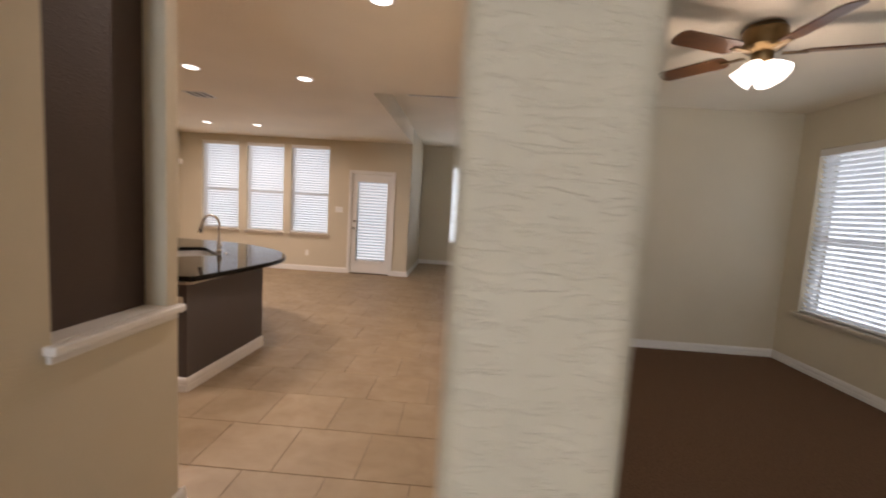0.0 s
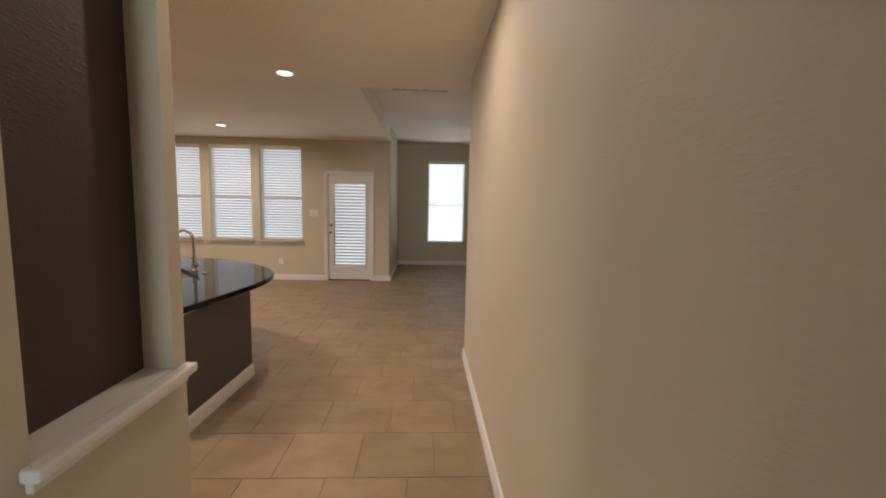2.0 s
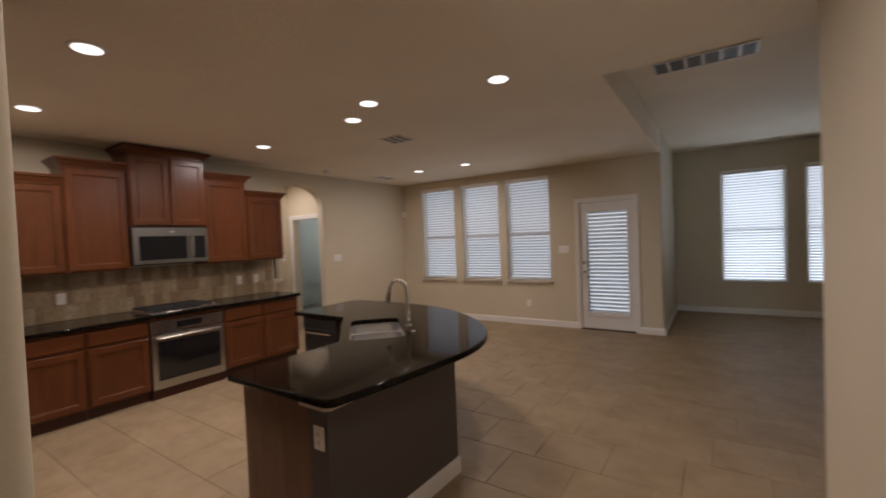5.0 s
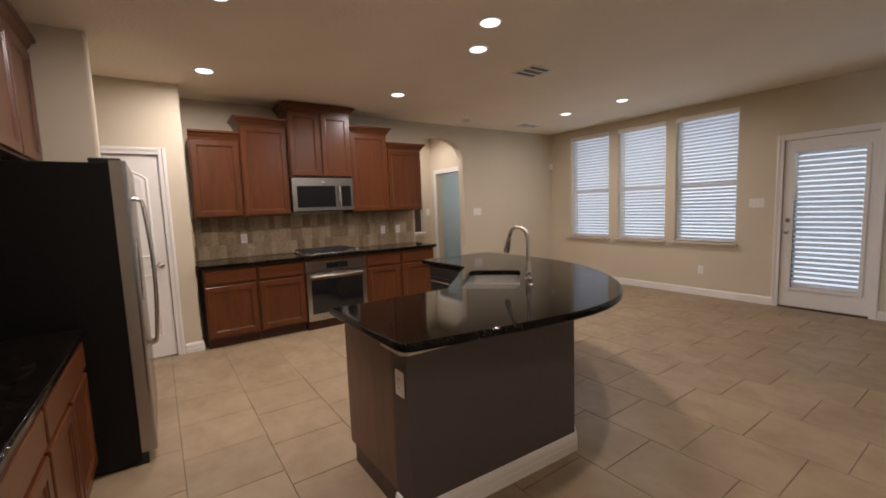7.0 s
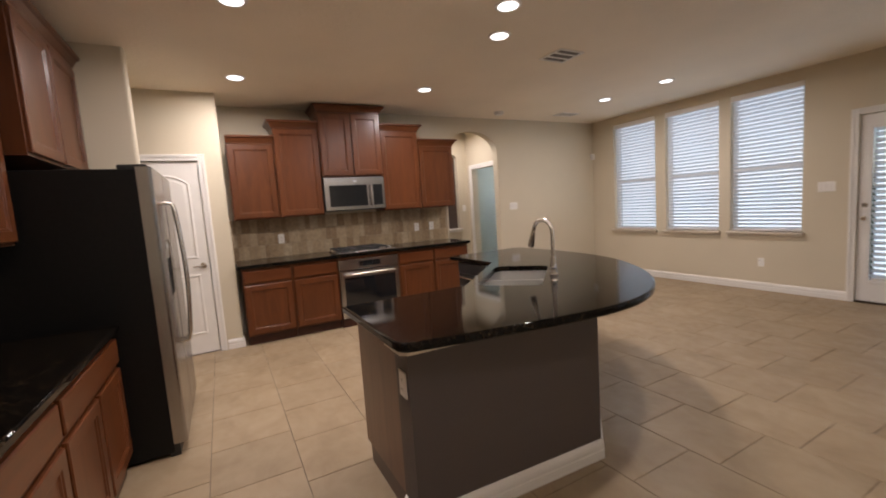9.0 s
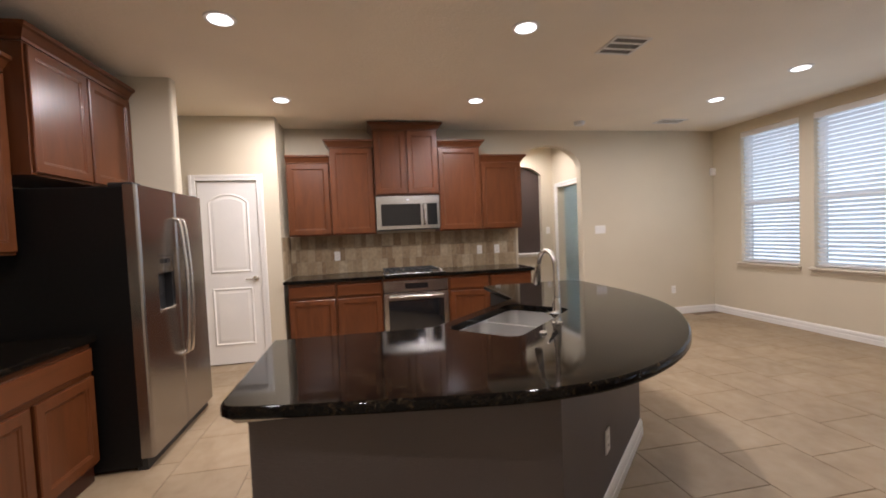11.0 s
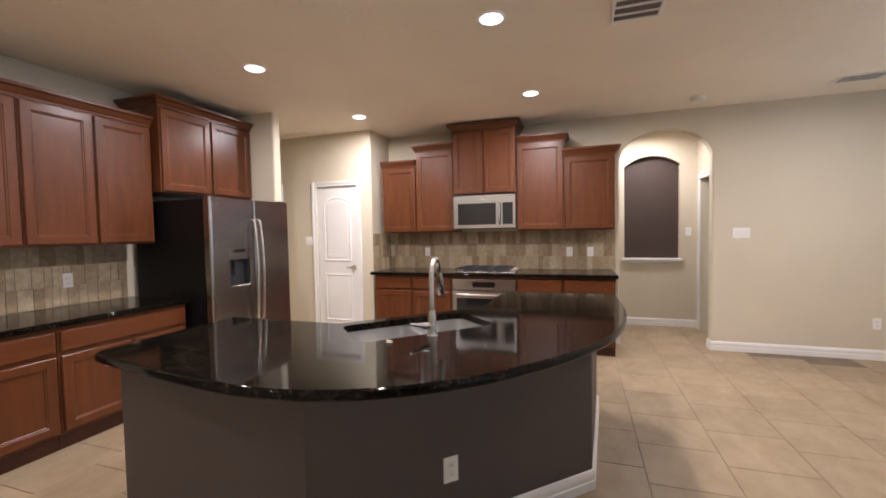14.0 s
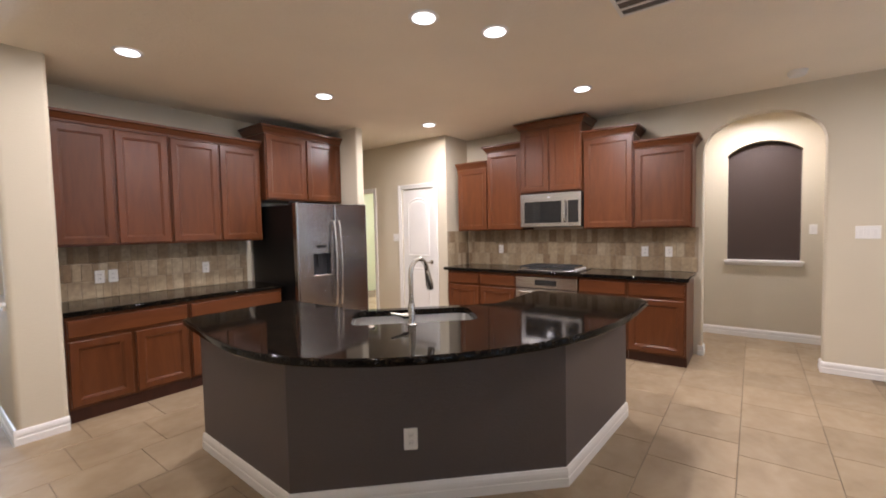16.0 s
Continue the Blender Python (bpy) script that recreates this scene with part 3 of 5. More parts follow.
def window(name, axis, u0, u1, z0, z1, face, out, watts, label="white vinyl single-hung window behind a blind", ledge=True, tilt=-46):
    """A window set in its opening, with its blind, its ledge and the sky's light outside."""
    put = frame_axes(axis)
    t = thing(name, put((u0 + u1) / 2, face - out * 0.11, z0), label, "window", "", "structure")
    d0, d1 = face - out * 0.135, face - out * 0.085
    mid = z0 + (z1 - z0) * 0.46
    bm = bmesh.new()
    for r in ((u0, u0 + 0.045, z0, z1), (u1 - 0.045, u1, z0, z1), (u0 + 0.045, u1 - 0.045, z0, z0 + 0.05), (u0 + 0.045, u1 - 0.045, z1 - 0.05, z1),
              (u0 + 0.045, u1 - 0.045, mid - 0.022, mid + 0.022)):
        wbox(bm, axis, r[0], r[1], d0, d1, r[2], r[3], 0.004)
    part("window_frame", bm, white_trim, t)
    for lo, hi in ((z0 + 0.05, mid - 0.022), (mid + 0.022, z1 - 0.05)):
        bm = bmesh.new()
        wbox(bm, axis, u0 + 0.045, u1 - 0.045, face - out * 0.112, face - out * 0.108, lo, hi)
        g = part("pane", bm, pane, t)
        g.visible_shadow = False
    if ledge:
        sill("window_sill", axis, u0, u1, face, out, z0, "cream ledge under the window", 0.085, 0.061)
    blinds(t, axis, u0, u1, face - out * 0.006, out, z0, z1, tilt)
    area_lamp("daylight", put((u0 + u1) / 2, face - out * 0.20, (z0 + z1) / 2), put((u0 + u1) / 2, face + out, (z0 + z1) / 2), u1 - u0 - 0.02, z1 - z0 - 0.02, watts, DAY_COLOR)


DAY = 13.0
for i, w in enumerate(WINDOWS):
    window("window_%d" % (i + 1), "x", *w, NY, -1, DAY)
for i, w in enumerate(FAM_WINDOWS):
    window("window_%d" % (i + 4), "x", *w, 11.2, -1, DAY * 2.9, ledge=False)
# unseen window, added to brighten the room behind the arch
window("window_8", "x", *BED_WIN, 10.1, -1, 110.0)
window("window_7", "y", *ROOM_WIN, 3.62, -1, DAY * 2.0)


def glazed_door():
    t = thing("door_patio", ((DOOR[0] + DOOR[1]) / 2, NY, 0), "white glazed patio door with an enclosed blind, closed", "door", "", "structure")
    x0, x1, f = DOOR[0] + 0.004, DOOR[1] - 0.004, NY + 0.02
    g0, g1, lo, hi = x0 + 0.095, x1 - 0.085, 0.255, 1.935
    bm = bmesh.new()
    for r in ((x0, g0, 0.02, 2.075), (g1, x1, 0.02, 2.075), (g0, g1, 0.02, lo), (g0, g1, hi, 2.075)):
        box(bm, r[0], r[1], f, f + 0.045, r[2], r[3])
    part("door_leaf", bm, white_trim, t)
    bm = bmesh.new()
    for r in ((g0 - 0.03, g0 + 0.012, lo - 0.03, hi + 0.03), (g1 - 0.012, g1 + 0.03, lo - 0.03, hi + 0.03), (g0 + 0.012, g1 - 0.012, lo - 0.03, lo + 0.012), (g0 + 0.012, g1 - 0.012, hi - 0.012, hi + 0.03)):
        box(bm, r[0], r[1], f - 0.014, f, r[2], r[3], 0.005, 2)
    part("glazing_frame", bm, white_trim, t, smooth=True)
    bm = bmesh.new()
    box(bm, g0, g1, f + 0.034, f + 0.038, lo, hi)
    g = part("pane", bm, pane, t)
    g.visible_shadow = False
    for z, nm in ((1.10, "deadbolt"), (0.955, "door_knob")):
        bm = bmesh.new()
        prof = [(0.028, 0), (0.028, 0.008), (0.012, 0.014), (0.012, 0.034), (0.026, 0.044), (0.026, 0.058), (0.012, 0.064)] if nm == "door_knob" else [(0.030, 0), (0.030, 0.01), (0.020, 0.018), (0.008, 0.03)]
        lathe(bm, prof, (x0 + 0.06, f, z), 18, Matrix.Rotation(radians(90), 3, "X"))
        part(nm, bm, nickel, t, "brushed nickel", smooth=True)
    boxes("threshold", bronze, t, (DOOR[0], DOOR[1], NY - 0.015, NY + 0.13, 0.0, 0.018), bevel=0.004)
    blinds(t, "x", g0, g1, f + 0.005, -1, lo + 0.005, hi - 0.005, -51, 0.062, False, 0.03, 0.031)
    area_lamp("daylight", ((g0 + g1) / 2, NY + 0.20, 1.1), ((g0 + g1) / 2, NY - 1, 1.1), g1 - g0, hi - lo, DAY * 0.7, DAY_COLOR)


glazed_door()


# unseen door, added with a strong lamp behind it to brighten the hall
def entry_door():
    t = thing("added_entry_door", (-0.65, -4.12, 0), "unseen glazed front door, added to let daylight into the hall", "door", "", "structure")
    bm = bmesh.new()
    for r in ((-1.10, -0.98, 0, 2.05), (-0.32, -0.20, 0, 2.05), (-0.98, -0.32, 0, 0.25), (-0.98, -0.32, 1.93, 2.05)):
        box(bm, r[0], r[1], -4.15, -4.11, r[2], r[3], 0.004)
    part("door_leaf", bm, white_trim, t)
    bm = bmesh.new()
    box(bm, -0.98, -0.32, -4.134, -4.128, 0.25, 1.93)
    part("pane", bm, pane, t).visible_shadow = False
    area_lamp("daylight", (-0.65, -4.28, 1.1), (-0.65, 0, 1.0), 0.66, 1.68, DAY * 9.5, DAY_COLOR)


entry_door()


# ---- ceiling lights ----
def can_light(x, y, z=CEIL, times=1.0, spread=176):
    t = thing("recessed_light", (x, y, z), "round white recessed ceiling light, switched on", "ceiling light", "recessed lights")
    bm = bmesh.new()
    lathe(bm, [(0.072, -0.002), (0.076, -0.007), (0.092, -0.006), (0.095, 0.0)], (x, y, z), 32)
    part("trim_ring", bm, white_trim, t, smooth=True)
    bm = bmesh.new()
    lathe(bm, [(0.069, -0.0105), (0.069, -0.0085)], (x, y, z), 32)
    part("lens", bm, lens_glow, t, "frosted lens")
    area_lamp("can_lamp", (x, y, z - 0.014), (x, y + 0.0001, 0), 0.095, 0.095, CAN_WATTS * times, CAN_COLOR, "DISK", spread)


for x, y, times in ((-1.765, 4.75, 0.95), (-2.845, 4.53, 1.0), (-3.285, 4.78, 1.0), (-4.82, 4.85, 1.35), (-4.62, 7.58, 0.8), (-3.73, 7.61, 0.8),
                    (-4.91, 2.905, 1.35), (-3.38, 2.84, 1.1)):
    can_light(x, y, CEIL, times)
can_light(-1.88, 2.60, CEIL, 0.4)
can_light(-6.66, 6.15, CEIL, 1.05, 168)
can_light(-0.61, 3.02, CEIL, 0.5)
# two unseen lights, added to brighten the room behind the passage
can_light(-6.6, 0.6, CEIL, 2.0)
can_light(-6.6, -0.4)


def vent(x0, x1, y0, y1, z, along, n, label, name="ceiling_vent"):
    t = thing(name, ((x0 + x1) / 2, (y0 + y1) / 2, z), label, "vent")
    bm = bmesh.new()
    for r in ((x0, x1, y0, y0 + 0.022), (x0, x1, y1 - 0.022, y1), (x0, x0 + 0.022, y0 + 0.022, y1 - 0.022), (x1 - 0.022, x1, y0 + 0.022, y1 - 0.022)):
        box(bm, *r, z - 0.010, z, 0.003)
    part("frame", bm, plate_white, t)
    boxes("backing", plate_dark, t, (x0 + 0.02, x1 - 0.02, y0 + 0.02, y1 - 0.02, z - 0.003, z - 0.001))
    a0, a1 = (x0, x1) if along == "x" else (y0, y1)
    for k in range(1, n):
        c = a0 + (a1 - a0) * k / n
        h = 0.012 if n < 8 else 0.005
        r = (c - h, c + h, y0 + 0.022, y1 - 0.022) if along == "x" else (x0 + 0.022, x1 - 0.022, c - h, c + h)
        boxes("slat", plate_white, t, (*r, z - 0.009, z - 0.003), bevel=0.002)
    return t


vent(-0.92, -0.14, 6.09, 6.40, HIGH, "x", 6, "white return-air grille in the raised ceiling", "return_grille")
vent(-3.62, -3.33, 5.49, 5.79, CEIL, "x", 3, "white square ceiling air vent")
vent(-5.62, -5.40, 7.54, 7.92, CEIL, "y", 10, "white ceiling air vent")

bm = bmesh.new()
lathe(bm, [(0.055, -0.045), (0.066, -0.034), (0.07, -0.008), (0.07, 0)], (-5.60, 6.46, CEIL), 24)
tagged(part("smoke_detector", bm, plate_white, smooth=True), "round white smoke detector on the ceiling", "smoke detector")
bm = bmesh.new()
box(bm, WX + 0.004, WX + 0.064, NY - 0.075, NY - 0.004, 2.07, 2.18, 0.014, 3)
tagged(part("corner_sensor", bm, plate_white, smooth=True), "white alarm sensor in the corner of the walls", "sensor")


# ---- switches and outlets ----
def plate(name, axis, u, face, out, z, gangs, kind):
    """A switch or outlet plate on a wall."""
    put = frame_axes(axis)
    w = 0.072 + 0.046 * (gangs - 1)
    label = "white wall switch plate with %d rocker%s" % (gangs, "s" if gangs > 1 else "") if kind == "switch" else "white duplex wall outlet"
    t = thing(name, put(u, face, z), label, kind, "wall plates")
    bm = bmesh.new()
    wbox(bm, axis, u - w / 2, u + w / 2, face, face + out * 0.007, z - 0.058, z + 0.058, 0.003, 2)
    part("cover", bm, plate_white, t, smooth=True)
    for g in range(gangs):
        c = u + (g - (gangs - 1) / 2) * 0.046
        if kind == "switch":
            bm = bmesh.new()
            wbox(bm, axis, c - 0.016, c + 0.016, face + out * 0.006, face + out * 0.012, z - 0.033, z + 0.033, 0.002)
            part("rocker", bm, white_trim, t)
        else:
            for dz in (-0.02, 0.02):
                bm = bmesh.new()
                wbox(bm, axis, c - 0.016, c + 0.016, face + out * 0.006, face + out * 0.009, z + dz - 0.014, z + dz + 0.014, 0.002)
                part("socket", bm, white_trim, t)
                for du in (-0.006, 0.006):
                    bm = bmesh.new()
                    wbox(bm, axis, c + du - 0.0012, c + du + 0.0012, face + out * 0.0088, face + out * 0.0096, z + dz - 0.005, z + dz + 0.006)
                    part("slot", bm, plate_dark, t)
    return t


plate("wall_outlet", "x", -3.275, NY, -1, 0.375, 1, "outlet")
plate("wall_switch", "x", -2.62, NY, -1, 1.325, 3, "switch")
plate("wall_outlet", "y", 8.175, WX, 1, 0.375, 1, "outlet")
plate("wall_switch", "y", 6.99, WX, 1, 1.325, 3, "switch")
plate("wall_switch", "y", 6.725, BX, 1, 1.34, 1, "switch")
plate("wall_switch", "y", 1.742, PX, 1, 1.312, 2, "switch")
SPL = 0.012
plate("wall_outlet", "y", 3.29, WX + SPL, 1, 1.13, 1, "outlet")
plate("wall_outlet", "y", 5.172, WX + SPL, 1, 1.125, 1, "outlet")
plate("wall_outlet", "y", 5.417, WX + SPL, 1, 1.125, 1, "outlet")
plate("wall_outlet", "x", -1.93, SY + SPL, 1, 1.06, 1, "outlet")
plate("wall_outlet", "x", -2.03, SY + SPL, 1, 1.06, 1, "outlet")
plate("wall_outlet", "x", -2.85, SY + SPL, 1, 1.068, 1, "outlet")


# ---- kitchen cabinets ----
def slab_door(bm, axis, u0, u1, z0, z1, face, out, rail=0.055):
    """A cabinet door with a frame and a recessed flat panel."""
    put = frame_axes(axis)
    def ring(m, d):
        return [bm.verts.new(put(u, face + out * d, z)) for u, z in ((u0 + m, z0 + m), (u1 - m, z0 + m), (u1 - m, z1 - m), (u0 + m, z1 - m))]
    rings = [ring(0, 0.0), ring(0, 0.015), ring(0.005, 0.020)]
    if rail:
        rings += [ring(rail, 0.020), ring(rail + 0.004, 0.015), ring(rail + 0.011, 0.014), ring(rail + 0.016, 0.008)]
    else:
        rings += [ring(0.012, 0.021)]
    for a, b in zip(rings, rings[1:]):
        for i in range(4):
            bm.faces.new((a[i], a[(i + 1) % 4], b[(i + 1) % 4], b[i]))
    bm.faces.new(rings[-1])
    bm.faces.new(rings[0][::-1])


def wood_for(axis, level):
    return (cherry_side if axis == "y" else cherry_x) if level else cherry


CROWN = [(0, 0), (0.010, 0), (0.012, 0.018), (0.020, 0.026), (0.040, 0.058), (0.058, 0.066), (0.060, 0.088), (0, 0.088)]


def crown(parent, axis, u0, u1, back, face, out, z, ends):
    """Crown moulding round the front and the free ends of an upper cabinet, mitred at the corners."""
    bm = bmesh.new()
    put = frame_axes(axis)
    path = []
    if ends[0]:
        path.append([(u0 - d, back, z + h) for d, h in CROWN])
    path.append([(u0 - (d if ends[0] else 0), face + out * d, z + h) for d, h in CROWN])
    path.append([(u1 + (d if ends[1] else 0), face + out * d, z + h) for d, h in CROWN])
    if ends[1]:
        path.append([(u1 + d, back, z + h) for d, h in CROWN])
    rings = [[bm.verts.new(put(*p)) for p in r] for r in path]
    n = len(CROWN)
    for a, b in zip(rings, rings[1:]):
        for i in range(n):
            bm.faces.new((a[i], a[(i + 1) % n], b[(i + 1) % n], b[i]))
    bm.faces.new(rings[0][::-1])
    bm.faces.new(rings[-1])
    part("crown_moulding", bm, wood_for(axis, True), parent)


def upper(axis, u0, u1, wall_at, out, depth, z0, z1, doors, ends, label, group):
    put = frame_axes(axis)
    face = wall_at + out * depth
    t = thing("upper_cabinet", put((u0 + u1) / 2, wall_at, z0), label, "cabinet", group)
    bm = bmesh.new()
    wbox(bm, axis, u0 + 0.001, u1 - 0.001, wall_at + out * 0.002, face, z0, z1, 0.0015)
    part("body", bm, cherry, t)
    w = (u1 - u0) / doors
    for k in range(doors):
        bm = bmesh.new()
        slab_door(bm, axis, u0 + k * w + 0.012, u0 + (k + 1) * w - 0.012, z0 + 0.016, z1 - 0.012, face + out * 0.001, out)
        part("door", bm, cherry, t)
    crown(t, axis, u0, u1, wall_at + out * 0.002, face, out, z1, ends)
    return t


def base_unit(axis, u0, u1, wall_at, out, depth, ztop, doors, drawers, label, group, toe=True):
    put = frame_axes(axis)
    face = wall_at + out * depth
    t = thing("base_cabinet", put((u0 + u1) / 2, wall_at, 0), label, "cabinet", group)
    bm = bmesh.new()
    wbox(bm, axis, u0 + 0.001, u1 - 0.001, wall_at + out * 0.002, face, 0.105, ztop, 0.0015)
    part("body", bm, cherry, t)
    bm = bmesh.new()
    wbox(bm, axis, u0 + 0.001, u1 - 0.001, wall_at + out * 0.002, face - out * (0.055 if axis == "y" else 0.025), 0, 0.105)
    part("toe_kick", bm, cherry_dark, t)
    w = (u1 - u0) / drawers
    for k in range(drawers):
        bm = bmesh.new()
        slab_door(bm, axis, u0 + k * w + 0.015, u0 + (k + 1) * w - 0.015, ztop - 0.165, ztop - 0.03, face + out * 0.001, out, 0)
        part("drawer_front", bm, wood_for(axis, True), t)
    w = (u1 - u0) / doors
    for k in range(doors):
        bm = bmesh.new()
        slab_door(bm, axis, u0 + k * w + 0.015, u0 + (k + 1) * w - 0.015, 0.125, ztop - 0.195, face + out * 0.001, out)
        part("door", bm, cherry, t)
    return t


RG, SG = "range wall cabinets", "south wall cabinets"
one = "cherry-stained upper cabinet with one recessed-panel door"
upper("y", 2.775, 3.270, WX, 1, 0.33, 1.395, 2.255, 1, (False, False), "cherry-stained upper cabinet with one door, lowest of the row", RG)
upper("y", 3.272, 3.790, WX, 1, 0.345, 1.395, 2.435, 1, (True, False), one + " and crown moulding", RG)
upper("y", 3.792, 4.572, WX, 1, 0.40, 1.850, 2.630, 2, (True, True), "tall cherry-stained upper cabinet with two doors above the microwave", RG)
upper("y", 4.574, 5.120, WX, 1, 0.345, 1.395, 2.435, 1, (False, True), one + " and crown moulding", RG)
upper("y", 5.122, 5.672, WX, 1, 0.33, 1.395, 2.250, 1, (False, True), one + ", beside the arch", RG)
two = "cherry-stained upper cabinet with two recessed-panel doors"
upper("x", -2.420, -1.565, SY, 1, 0.350, 1.35, 2.365, 2, (False, False), two, SG)
upper("x", -3.334, -2.422, SY, 1, 0.350, 1.35, 2.365, 2, (False, False), two, SG)
upper("x", -4.388, -3.336, SY, 1, 0.455, 1.800, 2.545, 2, (True, True), "cherry-stained cabinet with two doors over the refrigerator", SG)

CT, CTS = 0.905, 0.865
b1 = "cherry-stained base cabinet with one drawer and one door"
base_unit("y", 2.775, 3.295, WX, 1, 0.61, CT - 0.04, 1, 1, b1, RG)
base_unit("y", 3.297, 3.820, WX, 1, 0.61, CT - 0.04, 1, 1, b1, RG)
base_unit("y", 4.600, 5.115, WX, 1, 0.61, CT - 0.04, 1, 1, b1, RG)
base_unit("y", 5.117, 5.660, WX, 1, 0.61, CT - 0.04, 1, 1, "cherry-stained end base cabinet with one drawer and one door", RG)
b2 = "cherry-stained base cabinet with a wide drawer over two doors"
base_unit("x", -2.400, -1.545, SY, 1, 0.675, CTS - 0.04, 2, 1, b2, SG)
base_unit("x", -3.335, -2.402, SY, 1, 0.675, CTS - 0.04, 2, 1, b2, SG)


def countertop(name, pts, z1, thick, label, hole=None):
    """A polished slab over a plan outline (counter-clockwise), its edge eased above and below; hole: an opening in it."""
    n = len(pts)
    def inset(o):
        res = []
        for i in range(n):
            a, b, c = Vector(pts[i - 1]), Vector(pts[i]), Vector(pts[(i + 1) % n])
            e0, e1 = (b - a).normalized(), (c - b).normalized()
            m = (Vector((-e0.y, e0.x)) + Vector((-e1.y, e1.x)))
            m = m.normalized() / max(0.5, m.normalized().dot(Vector((-e0.y, e0.x))))
            res.append(b + m * o)
        return res
    bm = bmesh.new()
    rings = []
    for o, z in ((0.012, z1), (0.005, z1 - 0.003), (0.001, z1 - 0.010), (0.001, z1 - thick + 0.008), (0.008, z1 - thick)):
        rings.append([bm.verts.new((p.x, p.y, z)) for p in inset(o)])
    for a, b in zip(rings, rings[1:]):
        for i in range(n):
            bm.faces.new((a[i], a[(i + 1) % n], b[(i + 1) % n], b[i]))
    hr = []
    if hole:
        for z in (z1, z1 - thick):
            hr.append([bm.verts.new((x, y, z)) for x, y in hole])
        for i in range(len(hole)):
            bm.faces.new((hr[0][i], hr[0][(i + 1) % len(hole)], hr[1][(i + 1) % len(hole)], hr[1][i]))
    for k, ring in ((0, rings[0]), (1, rings[-1])):
        edges = []
        for loop in [ring] + ([hr[k]] if hole else []):
            for i in range(len(loop)):
                a, b = loop[i], loop[(i + 1) % len(loop)]
                e = bm.edges.get((a, b)) or bm.edges.new((a, b))
                edges.append(e)
        bmesh.ops.triangle_fill(bm, use_beauty=True, use_dissolve=False, edges=edges, normal=(0, 0, 1))
    return tagged(part(name, bm, granite, smooth=True), label, "countertop")


countertop("countertop", [(WX + 0.012, 2.735), (-5.375, 2.735), (-5.375, 5.685), (WX + 0.012, 5.685)], CT, 0.04, "polished black granite countertop along the range wall")
countertop("countertop", [(-3.345, SY + 0.012), (-1.535, SY + 0.012), (-1.535, 2.072), (-3.345, 2.072)], CTS, 0.04, "polished black granite countertop along the south wall")


# ---- appliances on the range wall ----
def microwave():
    y0, y1, z0, z1, f = 3.797, 4.567, 1.425, 1.838, -5.625
    t = thing("microwave", (WX, (y0 + y1) / 2, z0), "stainless over-the-range microwave with a dark glass window", "microwave")
    boxes("body", black_plastic, t, (WX + 0.004, f - 0.03, y0, y1, z0 + 0.012, z1), bevel=0.004)
    bm = bmesh.new()
    w0, w1, p0 = y0 + 0.055, y1 - 0.235, y1 - 0.155
    zs0, zs1 = z0 + 0.055, z1 - 0.095
    for r in ((y0, w0, z0 + 0.012, z1), (w1, p0, z0 + 0.012, z1), (y1 - 0.03, y1, z0 + 0.012, z1), (w0, w1, z0 + 0.012, zs0), (w0, w1, zs1, z1), (p0, y1 - 0.03, z0 + 0.012, zs0), (p0, y1 - 0.03, zs1, z1)):
        box(bm, f - 0.03, f, r[0], r[1], r[2], r[3])
    part("door_frame", bm, steel_y, t, "brushed stainless front")
    boxes("window", black_glass, t, (f - 0.03, f - 0.004, w0, w1, zs0, zs1), label="dark glass window")
    boxes("control_panel", black_glass, t, (f - 0.03, f - 0.003, p0, y1 - 0.03, zs0, zs1), label="dark control panel")
    bm = bmesh.new()
    yh = (w1 + p0) / 2 + 0.006
    tube(bm, [(f, yh, z0 + 0.06), (f + 0.035, yh, z0 + 0.08), (f + 0.042, yh, (z0 + z1) / 2 - 0.02), (f + 0.035, yh, z1 - 0.12), (f, yh, z1 - 0.10)], [0.011, 0.012, 0.012, 0.012, 0.011], 12)
    part("handle", bm, nickel, t, "vertical steel handle", smooth=True)
    boxes("badge", plate_white, t, (f, f + 0.002, y0 + 0.36, y0 + 0.40, z1 - 0.052, z1 - 0.042))
    boxes("bottom_grille", black_plastic, t, (WX + 0.02, f - 0.04, y0 + 0.02, y1 - 0.02, z0, z0 + 0.012))


